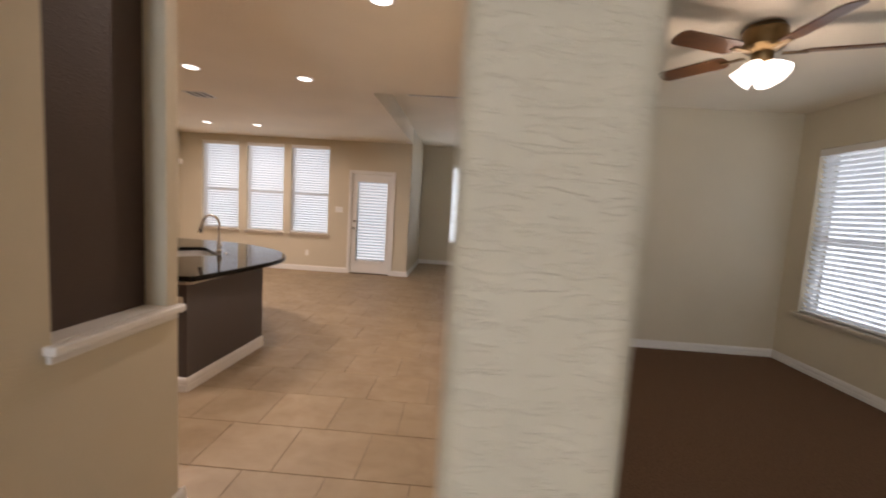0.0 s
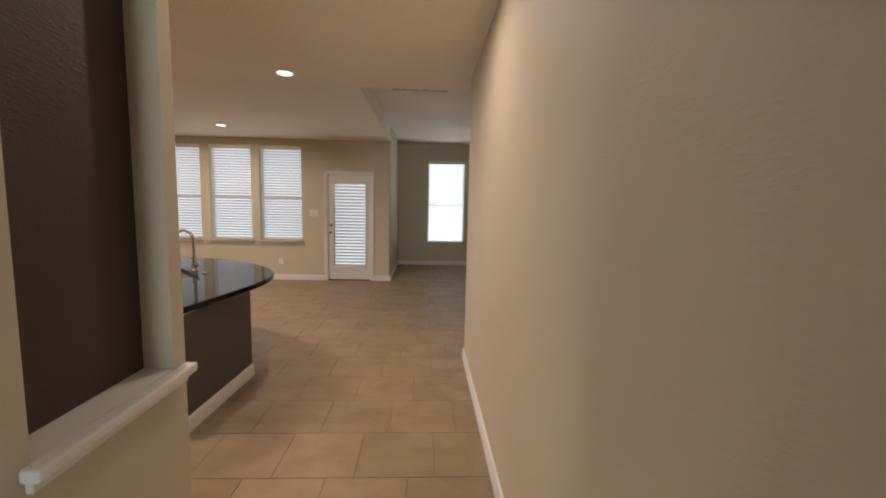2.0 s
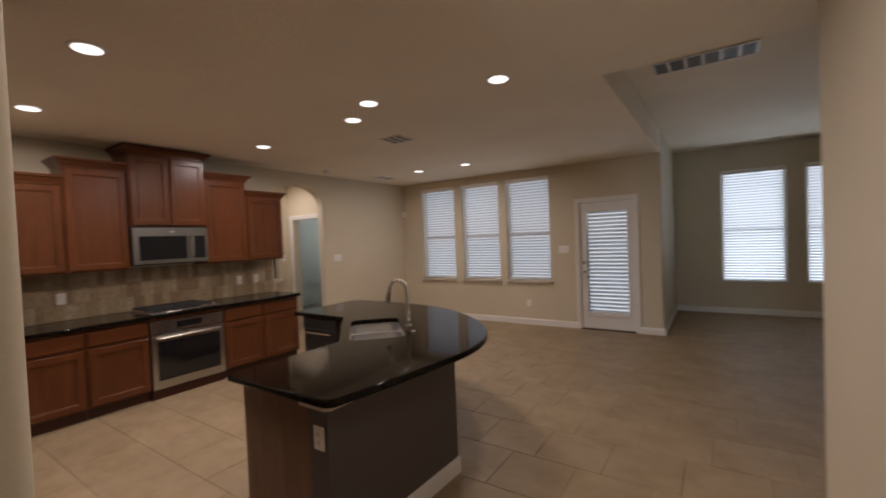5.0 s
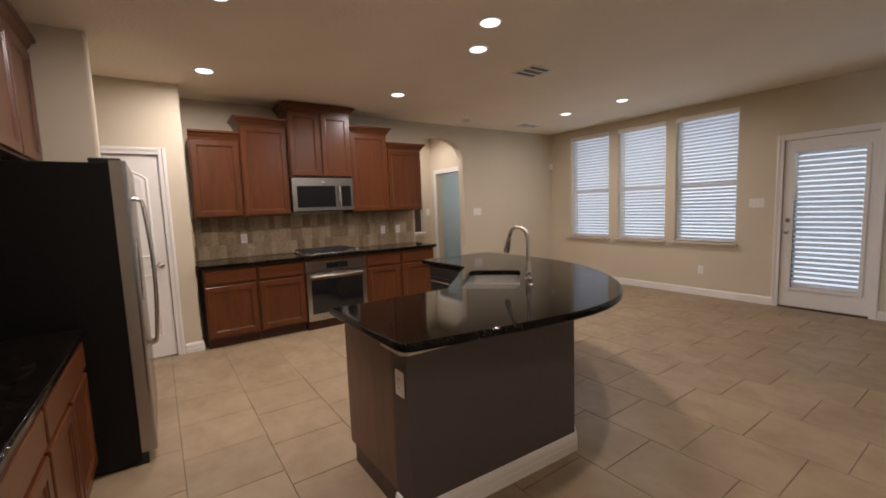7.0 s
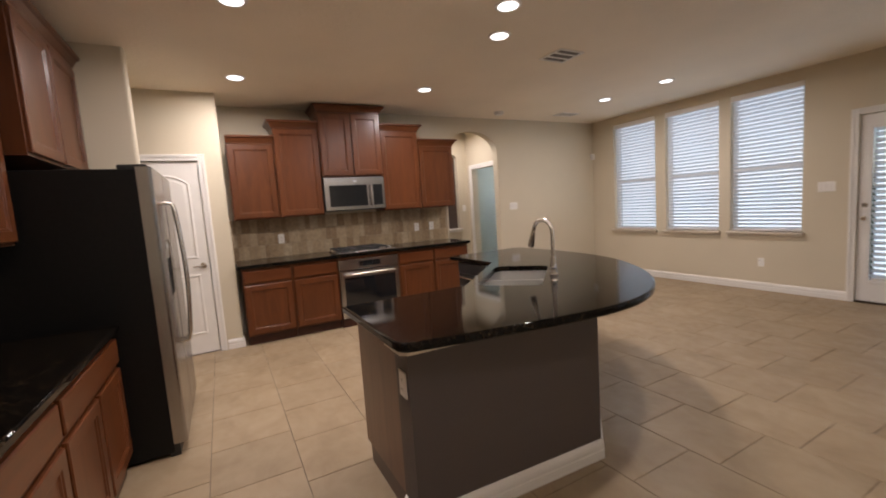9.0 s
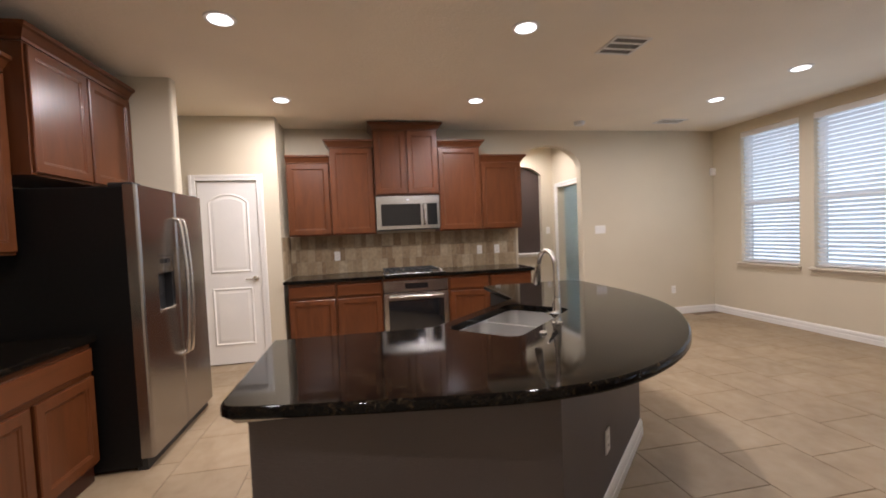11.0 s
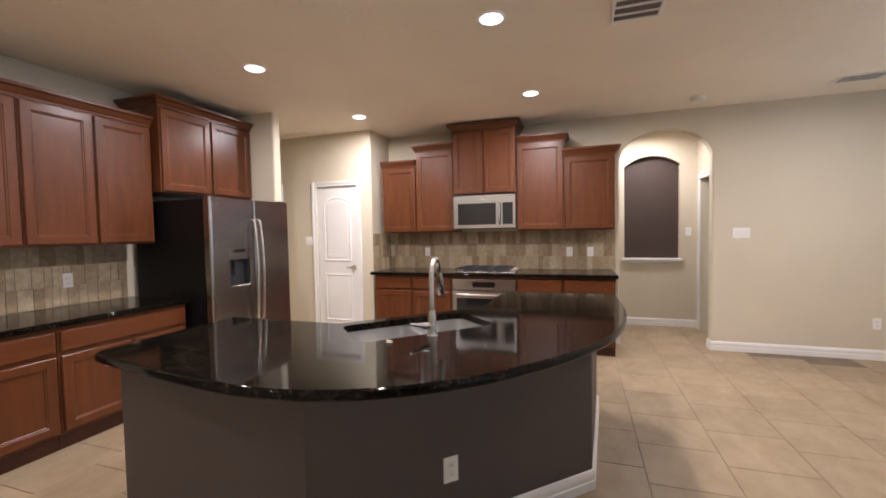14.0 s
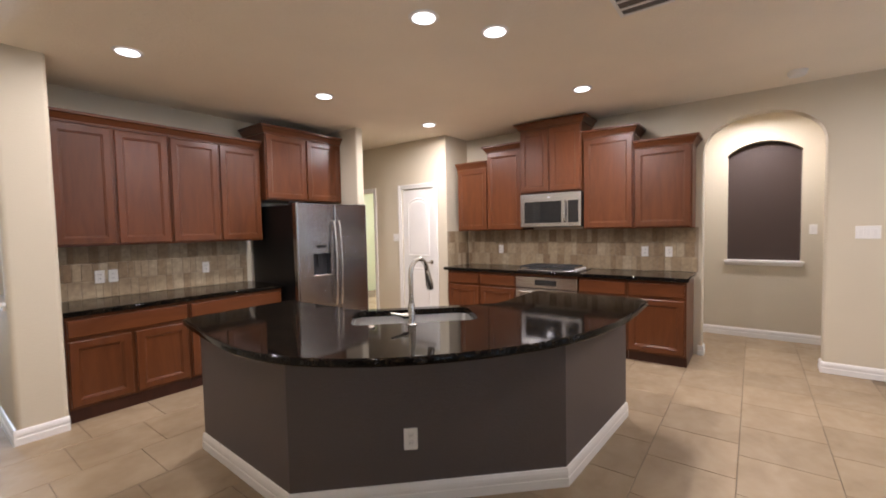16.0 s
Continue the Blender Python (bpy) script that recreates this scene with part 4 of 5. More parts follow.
def oven():
    y0, y1, f = 3.826, 4.594, -5.405
    t = thing("oven", (WX, (y0 + y1) / 2, 0), "stainless built-in oven with a dark glass door under the cooktop", "oven")
    boxes("body", cherry_dark, t, (WX + 0.004, f - 0.035, y0, y1, 0.0, 0.862))
    boxes("control_panel", steel_y, t, (f - 0.03, f, y0 + 0.004, y1 - 0.004, 0.700, 0.835), bevel=0.003, label="brushed stainless control panel")
    boxes("display", black_glass, t, (f - 0.001, f + 0.002, 4.08, 4.35, 0.735, 0.800), label="dark display")
    bm = bmesh.new()
    for r in ((y0 + 0.004, y0 + 0.055, 0.11, 0.692), (y1 - 0.055, y1 - 0.004, 0.11, 0.692), (y0 + 0.055, y1 - 0.055, 0.11, 0.195), (y0 + 0.055, y1 - 0.055, 0.605, 0.692)):
        box(bm, f - 0.03, f, *r)
    door = part("oven_door", bm, steel_y, t, "brushed stainless door frame")
    boxes("window", black_glass, door, (f - 0.03, f - 0.002, y0 + 0.055, y1 - 0.055, 0.195, 0.605), label="dark glass")
    bm = bmesh.new()
    tube(bm, [(f, y0 + 0.07, 0.648), (f + 0.045, y0 + 0.075, 0.652), (f + 0.05, y0 + 0.13, 0.652), (f + 0.05, y1 - 0.13, 0.652), (f + 0.045, y1 - 0.075, 0.652), (f, y1 - 0.07, 0.648)], 0.012, 12)
    part("handle", bm, nickel, door, "steel bar handle", smooth=True)
    boxes("trim_strip", cherry_side, t, (f - 0.03, f - 0.004, y0, y1, 0.840, 0.863))


def cooktop():
    x0, x1, y0, y1, z = -5.94, -5.44, 3.835, 4.585, CT
    t = thing("gas_cooktop", ((x0 + x1) / 2, (y0 + y1) / 2, z), "stainless gas cooktop with black cast-iron grates on the granite", "cooktop")
    boxes("tray", steel_y, t, (x0, x1, y0, y1, z, z + 0.012), bevel=0.005, seg=2)
    for k, (a, b) in enumerate(((y0 + 0.02, y0 + 0.235), (y0 + 0.245, y1 - 0.315), (y1 - 0.305, y1 - 0.10))):
        bm = bmesh.new()
        h0, h1 = z + 0.036, z + 0.050
        for r in ((x0 + 0.03, x1 - 0.03, a, a + 0.012), (x0 + 0.03, x1 - 0.03, b - 0.012, b), (x0 + 0.03, x0 + 0.042, a + 0.012, b - 0.012), (x1 - 0.042, x1 - 0.03, a + 0.012, b - 0.012)):
            box(bm, *r, h0, h1)
        for s in range(1, 5):
            x = x0 + 0.03 + (x1 - x0 - 0.06) * s / 5
            box(bm, x - 0.006, x + 0.006, a + 0.012, b - 0.012, h0, h1 - 0.002)
        for x in (x0 + 0.03, x1 - 0.042):
            for y in (a, b - 0.012):
                box(bm, x, x + 0.012, y, y + 0.012, z + 0.012, h0)
        part("grate", bm, iron, t, "black cast-iron grate")
        for x in (x0 + 0.14, x1 - 0.14):
            if k == 1 and x > -5.6:
                continue
            bm = bmesh.new()
            lathe(bm, [(0.045, 0.0), (0.045, 0.008), (0.03, 0.012), (0.03, 0.02), (0.005, 0.022)], (x, (a + b) / 2, z + 0.012), 18)
            part("burner", bm, iron, t, smooth=True)
    for k in range(5):
        bm = bmesh.new()
        lathe(bm, [(0.020, 0), (0.020, 0.008), (0.016, 0.026), (0.004, 0.027)], (x0 + 0.08 + 0.085 * k, y1 - 0.05, z + 0.012), 16)
        part("knob", bm, nickel, t, "metal control knob", smooth=True)


microwave()
oven()
cooktop()


# ---- refrigerator ----
def refrigerator():
    x0, x1, f, z0, z1 = -4.362, -3.375, 2.318, 0.035, 1.742
    t = thing("refrigerator", ((x0 + x1) / 2, 1.85, 0), "side-by-side stainless refrigerator with a black case and a water dispenser", "refrigerator")
    boxes("case", black_side, t, (x0 + 0.004, x1 - 0.002, SY + 0.05, f - 0.075, 0.02, z1 - 0.012), bevel=0.004)
    boxes("hinge_cover", black_plastic, t, (x0 + 0.01, x0 + 0.10, f - 0.16, f - 0.02, z1 - 0.012, z1 + 0.014), bevel=0.005)
    boxes("hinge_cover", black_plastic, t, (x1 - 0.10, x1 - 0.01, f - 0.16, f - 0.02, z1 - 0.012, z1 + 0.014), bevel=0.005)
    boxes("base_grille", black_plastic, t, (x0 + 0.01, x1 - 0.01, f - 0.10, f - 0.045, 0.0, 0.075))
    split = -3.868
    def door(a, b, holes=None):
        """A slab with eased upright edges; holes: an opening through it."""
        bm = bmesh.new()
        xs = [(a, 0.017), (a + 0.005, 0.007), (a + 0.016, 0.0)] + ([(holes[0], 0), (holes[1], 0)] if holes else []) + [(b - 0.016, 0.0), (b - 0.005, 0.007), (b, 0.017)]
        zs = [z0 + 0.04] + ([holes[2], holes[3]] if holes else []) + [z1]
        fr = [[bm.verts.new((x, f - o, z)) for z in zs] for x, o in xs]
        bk = [[bm.verts.new((x, f - 0.075, z)) for z in zs] for x, o in xs]
        cells = {(i, k) for i in range(len(xs) - 1) for k in range(len(zs) - 1)} - ({(3, 1)} if holes else set())
        for i, k in cells:
            for g in (fr, bk):
                bm.faces.new((g[i][k], g[i + 1][k], g[i + 1][k + 1], g[i][k + 1]))
            for (u, w), (c0, c1) in (((i - 1, k), ((i, k), (i, k + 1))), ((i + 1, k), ((i + 1, k), (i + 1, k + 1))), ((i, k - 1), ((i, k), (i + 1, k))), ((i, k + 1), ((i, k + 1), (i + 1, k + 1)))):
                if (u, w) not in cells:
                    bm.faces.new((fr[c0[0]][c0[1]], fr[c1[0]][c1[1]], bk[c1[0]][c1[1]], bk[c0[0]][c0[1]]))
        return part("door", bm, steel, t, "brushed stainless door")
    d0, d1, dz0, dz1 = -3.795, -3.565, 0.93, 1.305
    left = door(split + 0.004, x1, (d0, d1, dz0, dz1))
    right = door(x0, split - 0.004)
    boxes("dispenser_recess", black_plastic, left, (d0, d1, f - 0.070, f - 0.062, dz0, dz1), (d0, d0 + 0.006, f - 0.062, f - 0.014, dz0, dz1 - 0.12), (d1 - 0.006, d1, f - 0.062, f - 0.014, dz0, dz1 - 0.12), label="black recess")
    boxes("dispenser_panel", steel, left, (d0 + 0.004, d1 - 0.004, f - 0.06, f - 0.004, dz1 - 0.12, dz1 - 0.002), bevel=0.004)
    boxes("dispenser_display", black_glass, left, (d0 + 0.05, d1 - 0.05, f - 0.005, f - 0.002, dz1 - 0.055, dz1 - 0.025))
    boxes("dispenser_paddle", black_plastic, left, (d0 + 0.085, d1 - 0.085, f - 0.05, f - 0.035, dz0 + 0.11, dz1 - 0.125), bevel=0.006)
    boxes("drip_tray", nickel, left, (d0 + 0.003, d1 - 0.003, f - 0.062, f + 0.006, dz0 + 0.002, dz0 + 0.02), bevel=0.004)
    for x, own in ((split + 0.036, left), (split - 0.036, right)):
        bm = bmesh.new()
        pts = [(x, f - 0.006, 0.585), (x, f + 0.04, 0.60)]
        for k in range(9):
            s = k / 8
            pts.append((x, f + 0.048 + 0.022 * math.sin(math.pi * s), 0.64 + 0.86 * s))
        pts += [(x, f + 0.04, 1.54), (x, f - 0.006, 1.555)]
        tube(bm, pts, 0.0125, 12)
        part("handle", bm, nickel, own, "long bowed steel handle", smooth=True)
    bm = bmesh.new()
    lathe(bm, [(0.014, 0), (0.013, 0.0015)], (x0 + 0.10, f - 0.012, 1.655), 16, Matrix.Rotation(radians(-90), 3, "X"))
    part("badge", bm, plate_white, right, smooth=True)


refrigerator()

# ---- island ----
IZ = 0.885
WALL_OUT = [(-2.000, 3.248), (-1.955, 4.305), (-2.985, 5.360), (-4.06, 5.42)]
WALL_IN = [(-4.05, 5.28), (-3.02, 5.225), (-2.10, 4.23), (-2.14, 3.248)]
island = thing("kitchen_island", (-2.9, 4.4, 0), "kitchen island with dark grey painted sides and cherry cabinets", "island")
bm = bmesh.new()
prism(bm, WALL_OUT + WALL_IN, 0.0, IZ - 0.066)
part("painted_side", bm, island_paint, island, "dark taupe-grey painted drywall")
bm = bmesh.new()
prism(bm, [(-1.975, 3.205), (-1.948, 3.230), (-1.930, 3.85), (-1.947, 4.308), (-2.981, 5.368), (-4.068, 5.428), (-4.058, 5.27), (-3.02, 5.215), (-2.11, 4.23), (-2.15, 3.205)], IZ - 0.066, IZ - 0.041)
part("top_trim", bm, cream_trim, island, "unpainted cream strip under the granite")
for a, b in zip(WALL_OUT, WALL_OUT[1:]):
    d = Vector((b[0] - a[0], b[1] - a[1])).normalized()
    bm = bmesh.new()
    sweep(bm, BASE, (a[0] - d.x * 0.006, a[1] - d.y * 0.006, 0), (b[0] + d.x * 0.006, b[1] + d.y * 0.006, 0), (d.y, -d.x))
    part("baseboard", bm, white_trim, island, "white moulded baseboard")
bm = bmesh.new()
sweep(bm, BASE, (-2.14, 3.248, 0), (-1.991, 3.248, 0), (0, -1))
part("baseboard", bm, white_trim, island)
bm = bmesh.new()
prism(bm, [(-2.142, 3.250), (-2.104, 4.22), (-3.01, 5.215), (-4.05, 5.275), (-4.05, 4.72), (-3.42, 4.72), (-2.69, 4.00), (-2.69, 3.245)], 0.105, IZ - 0.30)
part("cabinet_body", bm, birch, island, "stained cabinet side")
for plan in ([(-2.142, 3.250), (-2.125, 3.70), (-2.69, 3.70), (-2.69, 3.245)], [(-3.52, 4.74), (-3.52, 5.26), (-4.05, 5.275), (-4.05, 4.74)]):
    bm = bmesh.new()
    prism(bm, plan, IZ - 0.30, IZ - 0.041)
    part("cabinet_top_body", bm, birch, island)
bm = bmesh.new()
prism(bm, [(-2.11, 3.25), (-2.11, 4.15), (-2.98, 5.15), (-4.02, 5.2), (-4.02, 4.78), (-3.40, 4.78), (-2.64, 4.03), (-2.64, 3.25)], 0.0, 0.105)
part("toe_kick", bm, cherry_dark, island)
for u0, u1, axis in ((3.29, 3.62, "y"), (3.63, 3.97, "y")):
    bm = bmesh.new()
    slab_door(bm, "y", u0, u1, 0.125, 0.66, -2.691, -1)
    part("door", bm, cherry, island)
    bm = bmesh.new()
    slab_door(bm, "y", u0, u1, 0.69, 0.83, -2.691, -1, 0)
    part("drawer_front", bm, cherry_side, island)
# diagonal front under the sink
a, b = Vector((-2.69, 4.00)), Vector((-3.41, 4.72))
d, nrm = (b - a).normalized(), Vector((-(b - a).normalized().y, (b - a).normalized().x))
bm = bmesh.new()
slab_door(bm, "x", 0.06, 0.48, 0.125, 0.66, 0, -1)
slab_door(bm, "x", 0.51, 0.94, 0.125, 0.66, 0, -1)
slab_door(bm, "x", 0.06, 0.94, 0.69, 0.83, 0, -1, 0)
box(bm, 0, 1.0, 0.0, 0.02, 0.585, 0.84)
bmesh.ops.transform(bm, matrix=Matrix.Translation((a.x, a.y, 0)) @ Matrix.Rotation(math.atan2(d.y, d.x), 4, "Z") @ Matrix.Diagonal((1, -1, 1, 1)), verts=bm.verts)
bmesh.ops.reverse_faces(bm, faces=bm.faces)
part("sink_front", bm, cherry, island)
plate("wall_outlet", "x", -2.062, 3.248, -1, 0.66, 1, "outlet")


def smooth_curve(pts, n):
    """Catmull-Rom curve through points of the plan."""
    res = []
    for i in range(len(pts) - 1):
        p = [Vector(pts[max(i - 1, 0)]), Vector(pts[i]), Vector(pts[i + 1]), Vector(pts[min(i + 2, len(pts) - 1)])]
        for k in range(n):
            s = k / n
            res.append(tuple(0.5 * (2 * p[1] + (p[2] - p[0]) * s + (2 * p[0] - 5 * p[1] + 4 * p[2] - p[3]) * s * s + (3 * p[1] - p[0] - 3 * p[2] + p[3]) * s ** 3)))
    res.append(tuple(pts[-1]))
    return res


def fillet(corner, a, b, r, n=5):
    c, u, v = Vector(corner), (Vector(a) - Vector(corner)).normalized(), (Vector(b) - Vector(corner)).normalized()
    res = []
    for k in range(n + 1):
        s = k / n
        res.append(tuple(c + u * r * (1 - s) ** 2 + v * r * s * s))
    return res


SINK, SA = Vector((-2.79, 4.44)), math.atan2(0.71, -0.70)
su, sv = Vector((math.cos(SA), math.sin(SA))), Vector((math.sin(SA), -math.cos(SA)))   # along the sink; towards the bar


def bowl_outline(c, hu, hv, r, n=5):
    res = []
    for k, (i, j) in enumerate(((1, 1), (-1, 1), (-1, -1), (1, -1))):
        for q in range(n + 1):
            ang = math.pi / 2 * (k + q / n)
            p = c + su * (i * (hu - r) + r * math.cos(ang)) + sv * (j * (hv - r) + r * math.sin(ang))
            res.append((p.x, p.y))
    return res


outer = smooth_curve([(-1.900, 3.25), (-1.82, 3.72), (-1.770, 4.20), (-1.840, 4.57), (-2.070, 4.935), (-2.435, 5.25), (-2.860, 5.47), (-3.42, 5.575), (-4.08, 5.570)], 7)
outline = fillet((-1.912, 3.18), (-2.2, 3.18), outer[0], 0.068) + outer[1:-1]
outline += [(-4.08, 5.570), (-4.17, 5.49), (-4.16, 4.67), (-3.43, 4.67), (-2.73, 3.97), (-2.735, 3.18)]
hole = bowl_outline(SINK, 0.385, 0.205, 0.07)
countertop("island_countertop", outline, IZ, 0.04, "polished black granite island top with a curved bar edge", hole)


def kitchen_sink():
    t = thing("kitchen_sink", (SINK.x, SINK.y, IZ - 0.24), "double-bowl stainless sink under the island granite", "sink")
    bm = bmesh.new()
    zt = IZ - 0.0405
    rim_out = bowl_outline(SINK, 0.42, 0.24, 0.08)
    def loop(pts, z):
        return [bm.verts.new((x, y, z)) for x, y in pts]
    def band(a, b):
        for i in range(len(a)):
            bm.faces.new((a[i], a[(i + 1) % len(a)], b[(i + 1) % len(b)], b[i]))
    o = loop(rim_out, zt)
    edges = [bm.edges.new((o[i], o[(i + 1) % len(o)])) for i in range(len(o))]
    for s in (-1, 1):
        top = loop(bowl_outline(SINK + su * s * 0.194, 0.182, 0.198, 0.06), zt)
        edges += [bm.edges.new((top[i], top[(i + 1) % len(top)])) for i in range(len(top))]
    bmesh.ops.triangle_fill(bm, use_beauty=True, use_dissolve=False, edges=edges, normal=(0, 0, 1))
    part("rim", bm, sink_steel, t)
    for s in (-1, 1):
        bm = bmesh.new()
        c = SINK + su * s * 0.194
        top = loop(bowl_outline(c, 0.182, 0.198, 0.06), zt)
        low = loop(bowl_outline(c, 0.172, 0.188, 0.06), zt - 0.165)
        flat = loop(bowl_outline(c, 0.145, 0.160, 0.05), zt - 0.195)
        band(top, low)
        band(low, flat)
        bm.faces.new(flat)
        part("bowl", bm, sink_steel, t, smooth=True)
    for s in (-1, 1):
        c = SINK + su * s * 0.194
        bm = bmesh.new()
        lathe(bm, [(0.045, 0), (0.045, 0.004), (0.03, 0.003), (0.028, 0.001)], (c.x, c.y, zt - 0.195), 18)
        part("drain", bm, nickel, t, smooth=True)


kitchen_sink()


def faucet():
    p = SINK + sv * 0.262 - su * 0.03
    back = Vector((-0.995, -0.10))
    t = thing("faucet", (p.x, p.y, IZ), "tall brushed-nickel pull-down faucet with a side lever", "faucet")
    bm = bmesh.new()
    lathe(bm, [(0.030, 0), (0.030, 0.006), (0.024, 0.012), (0.022, 0.03), (0.021, 0.10), (0.017, 0.13)], (p.x, p.y, IZ), 20)
    part("base", bm, nickel, t, smooth=True)
    bm = bmesh.new()
    pts = [(p.x, p.y, IZ + 0.12), (p.x, p.y, IZ + 0.29)]
    r = 0.085
    for k in range(1, 12):
        a = math.pi * k / 12 * 1.04
        q = p + back * (r - r * math.cos(a))
        pts.append((q.x, q.y, IZ + 0.29 + r * math.sin(a)))
    tube(bm, pts, 0.0135, 14)
    part("spout", bm, nickel, t, smooth=True)
    e, f = Vector(pts[-1]), Vector(pts[-2])
    dn = (e - f).normalized()
    bm = bmesh.new()
    tube(bm, [e, e + dn * 0.02, e + dn * 0.05, e + dn * 0.10, e + dn * 0.125], [0.0135, 0.017, 0.019, 0.023, 0.020], 14)
    part("spray_head", bm, nickel, t, smooth=True)
    bm = bmesh.new()
    side = -su
    q = Vector((p.x, p.y, IZ + 0.055))
    s3 = Vector((side.x, side.y, 0))
    tube(bm, [q, q + s3 * 0.045, q + s3 * 0.06 + Vector((0, 0, 0.004)), q + s3 * 0.12 + Vector((0, 0, 0.018))], [0.017, 0.017, 0.010, 0.007], 12)
    part("lever", bm, nickel, t, smooth=True)
    c = SINK + sv * 0.275 - su * 0.26
    bm = bmesh.new()
    lathe(bm, [(0.019, 0), (0.019, 0.006), (0.014, 0.011), (0.003, 0.012)], (c.x, c.y, IZ), 18)
    tagged(part("air_switch", bm, nickel, smooth=True), "round nickel button on the granite beside the sink", "button")


faucet()


def dishwasher():
    x0, x1, f = -4.04, -3.56, 4.72
    t = thing("dishwasher", ((x0 + x1) / 2, 5.0, 0), "dark dishwasher front with a bar handle in the island", "dishwasher")
    boxes("door", black_plastic, t, (x0, x1, f - 0.022, f - 0.002, 0.11, 0.72), bevel=0.003)
    boxes("control_panel", black_plastic, t, (x0, x1, f - 0.026, f - 0.002, 0.725, 0.835), bevel=0.004)
    bm = bmesh.new()
    tube(bm, [(x0 + 0.06, f - 0.024, 0.69), (x0 + 0.06, f - 0.05, 0.69), (x1 - 0.06, f - 0.05, 0.69), (x1 - 0.06, f - 0.024, 0.69)], 0.009, 10)
    part("handle", bm, nickel, t, smooth=True)


dishwasher()

# outlet on the diagonal of the island
e0, e1 = Vector(WALL_OUT[1]), Vector(WALL_OUT[2])
d, q = (e1 - e0).normalized(), e0 + (e1 - e0) * 0.42
o = plate("wall_outlet", "x", 0.0, 0.0, -1, 0.34, 1, "outlet")
o.matrix_basis = Matrix.Translation((q.x, q.y, 0.34)) @ Matrix.Rotation(math.atan2(d.y, d.x), 4, "Z")

# ---- side room: ceiling fan ----
def ceiling_fan(x, y):
    t = thing("ceiling_fan", (x, y, CEIL), "brass ceiling fan with dark wooden blades and four lit glass shades", "ceiling fan")
    bm = bmesh.new()
    lathe(bm, [(0.10, 0), (0.105, -0.02), (0.12, -0.03), (0.125, -0.08), (0.118, -0.13), (0.09, -0.155), (0.06, -0.165), (0.06, -0.20), (0.048, -0.225), (0.02, -0.235)], (x, y, CEIL), 28)
    part("motor_housing", bm, brass, t, "antique brass housing", smooth=True)
    for k in range(5):
        a = 2 * math.pi * k / 5 - 1.59
        m = Matrix.Translation((x, y, CEIL - 0.165)) @ Matrix.Rotation(a, 4, "Z")
        bm = bmesh.new()
        box(bm, 0.10, 0.24, -0.02, 0.02, -0.012, -0.004, 0.003)
        bmesh.ops.transform(bm, matrix=m, verts=bm.verts)
        part("blade_arm", bm, brass, t)
        bm = bmesh.new()
        box(bm, 0.20, 0.66, -0.068, 0.068, -0.004, 0.004, 0.05, 4, lambda c, e: abs(e.verts[0].co.z - e.verts[1].co.z) > 0.004)
        bmesh.ops.transform(bm, matrix=m @ Matrix.Rotation(radians(12), 4, "X"), verts=bm.verts)
        part("blade", bm, fan_wood, t, "dark wooden blade")
    for k in range(4):
        a = 2 * math.pi * k / 4 + 0.6
        dirn = Vector((math.cos(a), math.sin(a), -0.9)).normalized()
        c = Vector((x, y, CEIL - 0.21))
        turn = dirn.to_track_quat("Z", "Y").to_matrix()
        bm = bmesh.new()
        tube(bm, [c, c + dirn * 0.05], 0.014, 10)
        part("lamp_arm", bm, brass, t)
        bm = bmesh.new()
        lathe(bm, [(0.024, 0.04), (0.040, 0.06), (0.058, 0.10), (0.072, 0.16), (0.060, 0.161)], c, 18, turn)
        part("glass_shade", bm, shade_glow, t, "lit frosted glass shade", smooth=True)
    lamp = bpy.data.lights.new("fan_lamp", "POINT")
    lamp.energy, lamp.color, lamp.shadow_soft_size = 15.0, (1.0, 0.88, 0.72), 0.10
    new("fan_lamp", lamp).location = (x, y, CEIL - 0.52)


ceiling_fan(1.80, 3.18)

# ---- room behind the passage: what shows through its doorway ----
laundry = thing("wall_cabinet", (-8.2, 0.2, 1.5), "small olive-green cabinet on the wall of the bright room", "cabinet")
boxes("body", green_paint, laundry, (-8.298, -8.05, -0.6, 0.0, 1.50, 1.95), bevel=0.004)
boxes("door", green_paint, laundry, (-8.049, -8.03, -0.59, -0.01, 1.51, 1.94), bevel=0.004)

# ---- stone pieces of the backsplash ----
def splash(name, axis, u0, u1, face, out, z0, z1, label):
    bm = bmesh.new()
    wbox(bm, axis, u0, u1, face + out * 0.001, face + out * 0.006, z0, z1)
    base = structure(name, bm, splash_grout, label, "backsplash")
    put = frame_axes(axis)
    h, g = (z1 - z0) / 3, 0.003
    shapes = {}
    for w in (0.052, 0.064, 0.077, 0.098):
        shapes[w] = []
        for v in range(3):
            bm = bmesh.new()
            wbox(bm, axis, -w / 2 + g / 2, w / 2 - g / 2, 0, out * (0.0050 + 0.0009 * v), -h / 2 + g / 2, h / 2 - g / 2, 0.0022)
            me = bpy.data.meshes.new("stone")
            bmesh.ops.recalc_face_normals(bm, faces=bm.faces)
            bm.to_mesh(me)
            bm.free()
            me.materials.append(stone)
            shapes[w].append(me)
    for row in range(3):
        at = u0 + 0.002
        while True:
            fits = [w for w in shapes if at + w <= u1]
            if not fits:
                break
            w = random.choice(fits)
            ob = new("stone", random.choice(shapes[w]))
            ob.parent = base
            ob.location = put(at + w / 2, face + out * 0.006, z0 + h / 2 + row * h)
            at += w


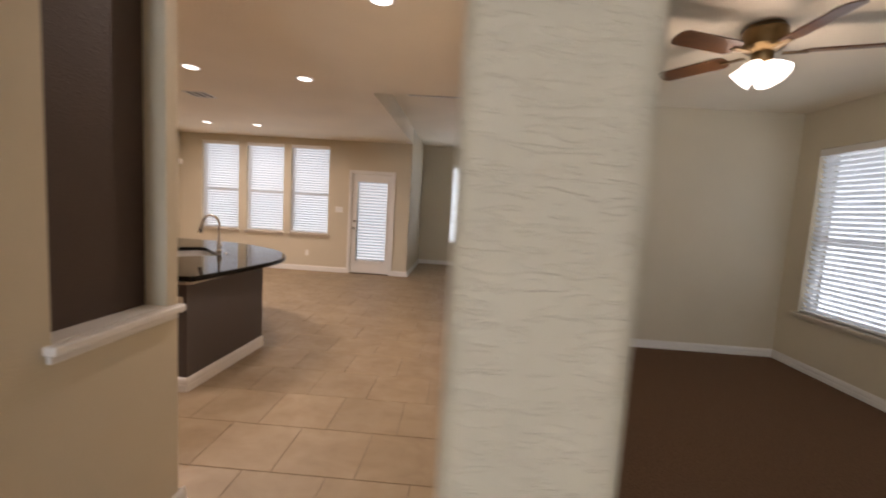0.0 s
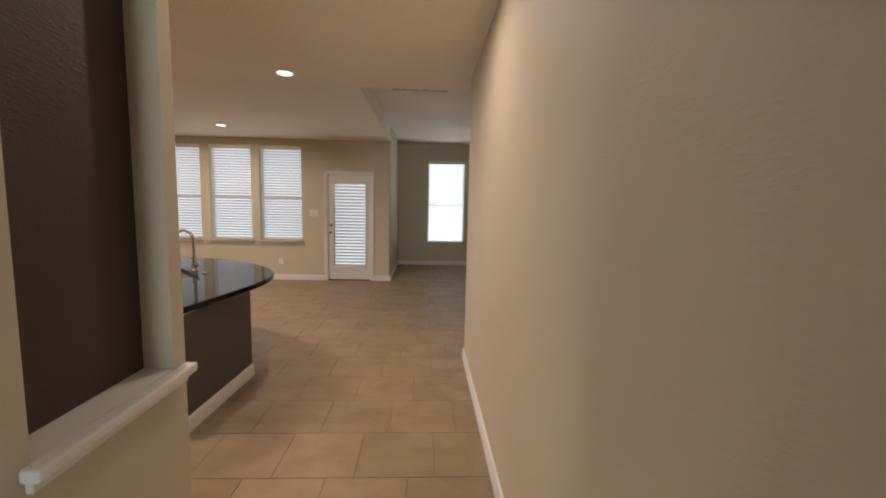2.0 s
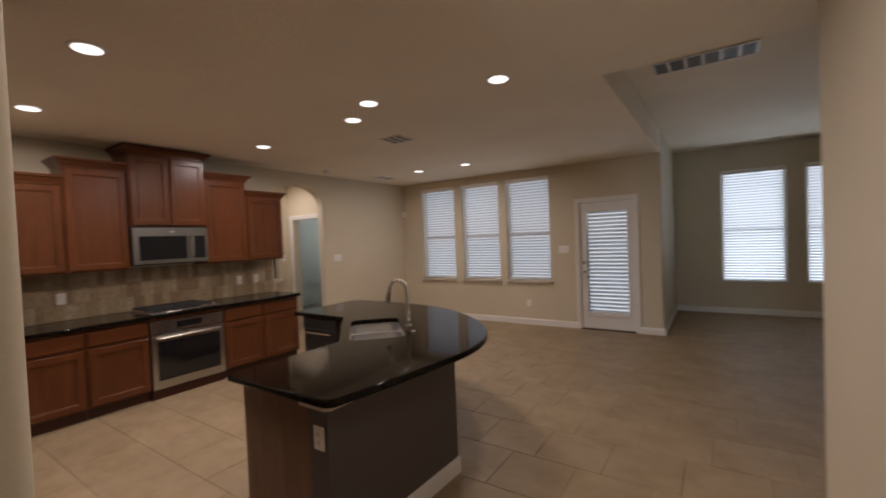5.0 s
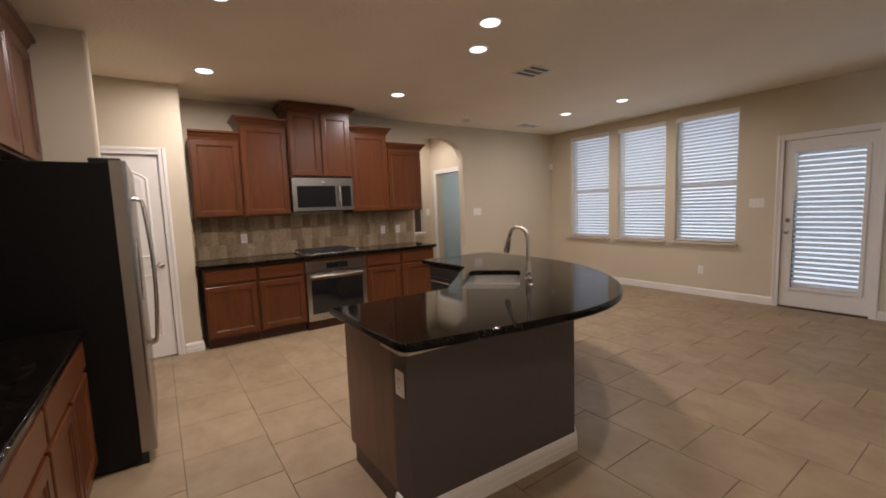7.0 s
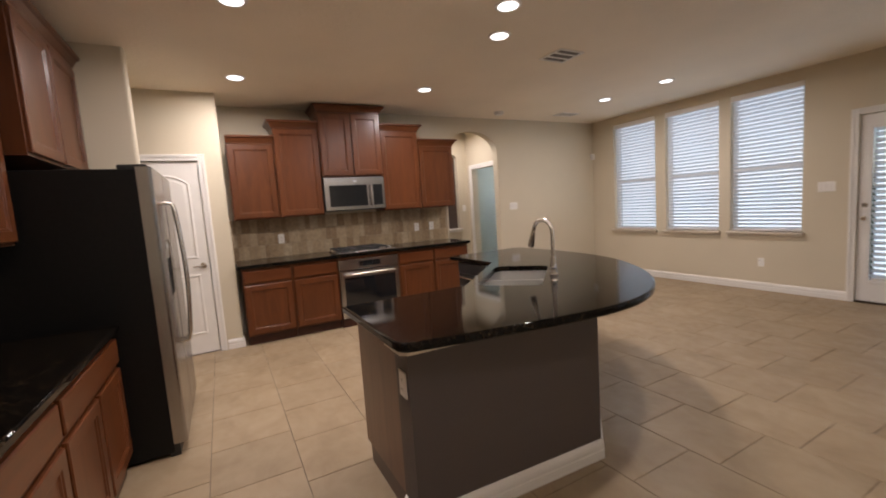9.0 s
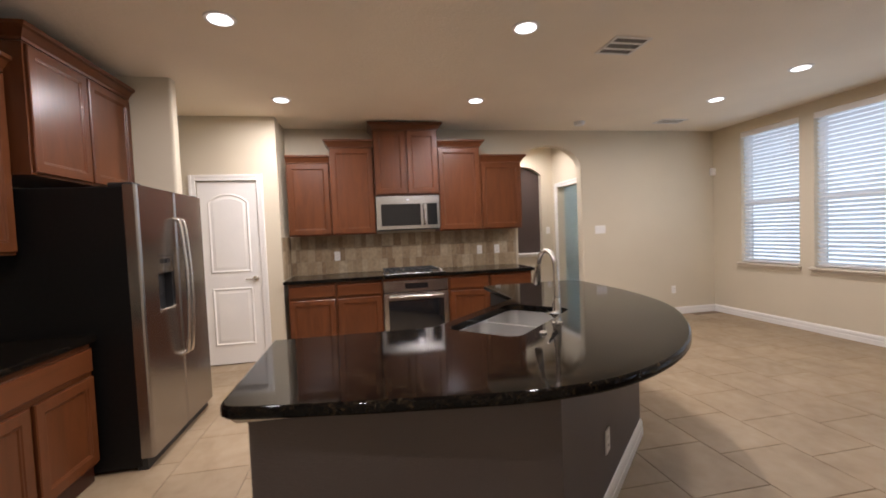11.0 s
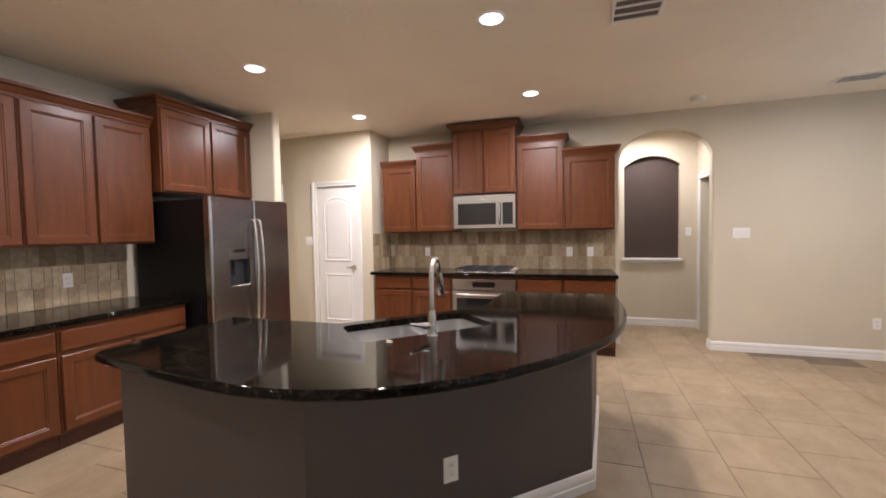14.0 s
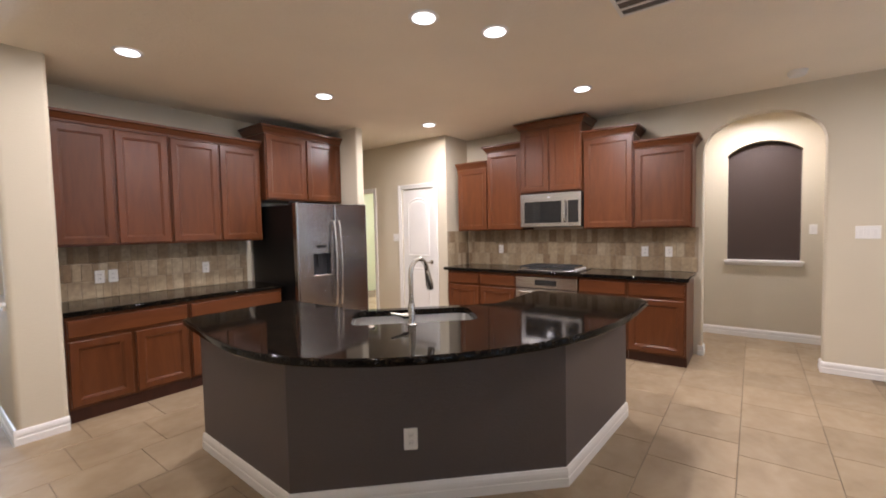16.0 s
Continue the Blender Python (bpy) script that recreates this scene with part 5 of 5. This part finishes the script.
splash("backsplash_west", "y", 2.73, 5.70, WX, 1, CT, 1.395, "tumbled travertine backsplash of upright stones")
splash("backsplash_pantry", "x", WX + 0.014, -5.50, 2.72, 1, CT, 1.395, "tumbled travertine backsplash beside the pantry")
splash("backsplash_south", "x", -3.315, -1.535, SY, 1, CTS, 1.35, "tumbled travertine backsplash of upright stones")

# ---- floor tiles: rows of 0.46 m, each shifted by a third ----
PITCH, GAP = 0.46, 0.004


def tile_mesh():
    bm = bmesh.new()
    h = PITCH / 2 - GAP / 2
    box(bm, -h, h, -h, h, -0.006, 0.0, 0.0018, 1, lambda c, e: c.z > -0.001)
    me = bpy.data.meshes.new("tile")
    bmesh.ops.recalc_face_normals(bm, faces=bm.faces)
    bm.to_mesh(me)
    bm.free()
    me.materials.append(tile)
    return me


near, rest = [], []
for k in range(-19, 16):
    y = 4.275 + PITCH * (k + 0.5)
    shift = (-1.738 + 0.1535 * k) % PITCH
    for m in range(-24, 12):
        x = shift + PITCH * (m + 0.5)
        if not (-8.3 < x < 4.8 and -4.2 < y < 11.3):
            continue
        if x > 0.29 and y < 5.6:
            continue
        if x < -5.9 and (y > 7.1 or 1.8 < y < 5.2) or x < -4.7 and y < -0.2 or -4.3 < x < -1.6 and y < 1.7:
            continue
        (near if (-6.1 < x < 0.3 and 1.9 < y < 9.0) else rest).append((x, y))
near.sort(key=lambda p: (p[0] + 2.2) ** 2 + (p[1] - 4.6) ** 2)
near, rest = near[:300], near[300:] + rest
me = tile_mesh()
for x, y in near:
    ob = new("tile", me)
    ob.parent = floor
    ob.location = (x, y, 0.0)
verts, faces = [], []
src = [v.co.copy() for v in me.vertices]
polys = [tuple(p.vertices) for p in me.polygons]
for x, y in rest:
    o = len(verts)
    verts += [(c.x + x, c.y + y, c.z) for c in src]
    faces += [tuple(i + o for i in p) for p in polys]
rm = bpy.data.meshes.new("far_tiles")
rm.from_pydata(verts, [], faces)
rm.materials.append(tile)
far = new("far_tiles", rm)
far.parent = floor
tagged(far, "beige porcelain floor tiles further off", "", "", "stuff")
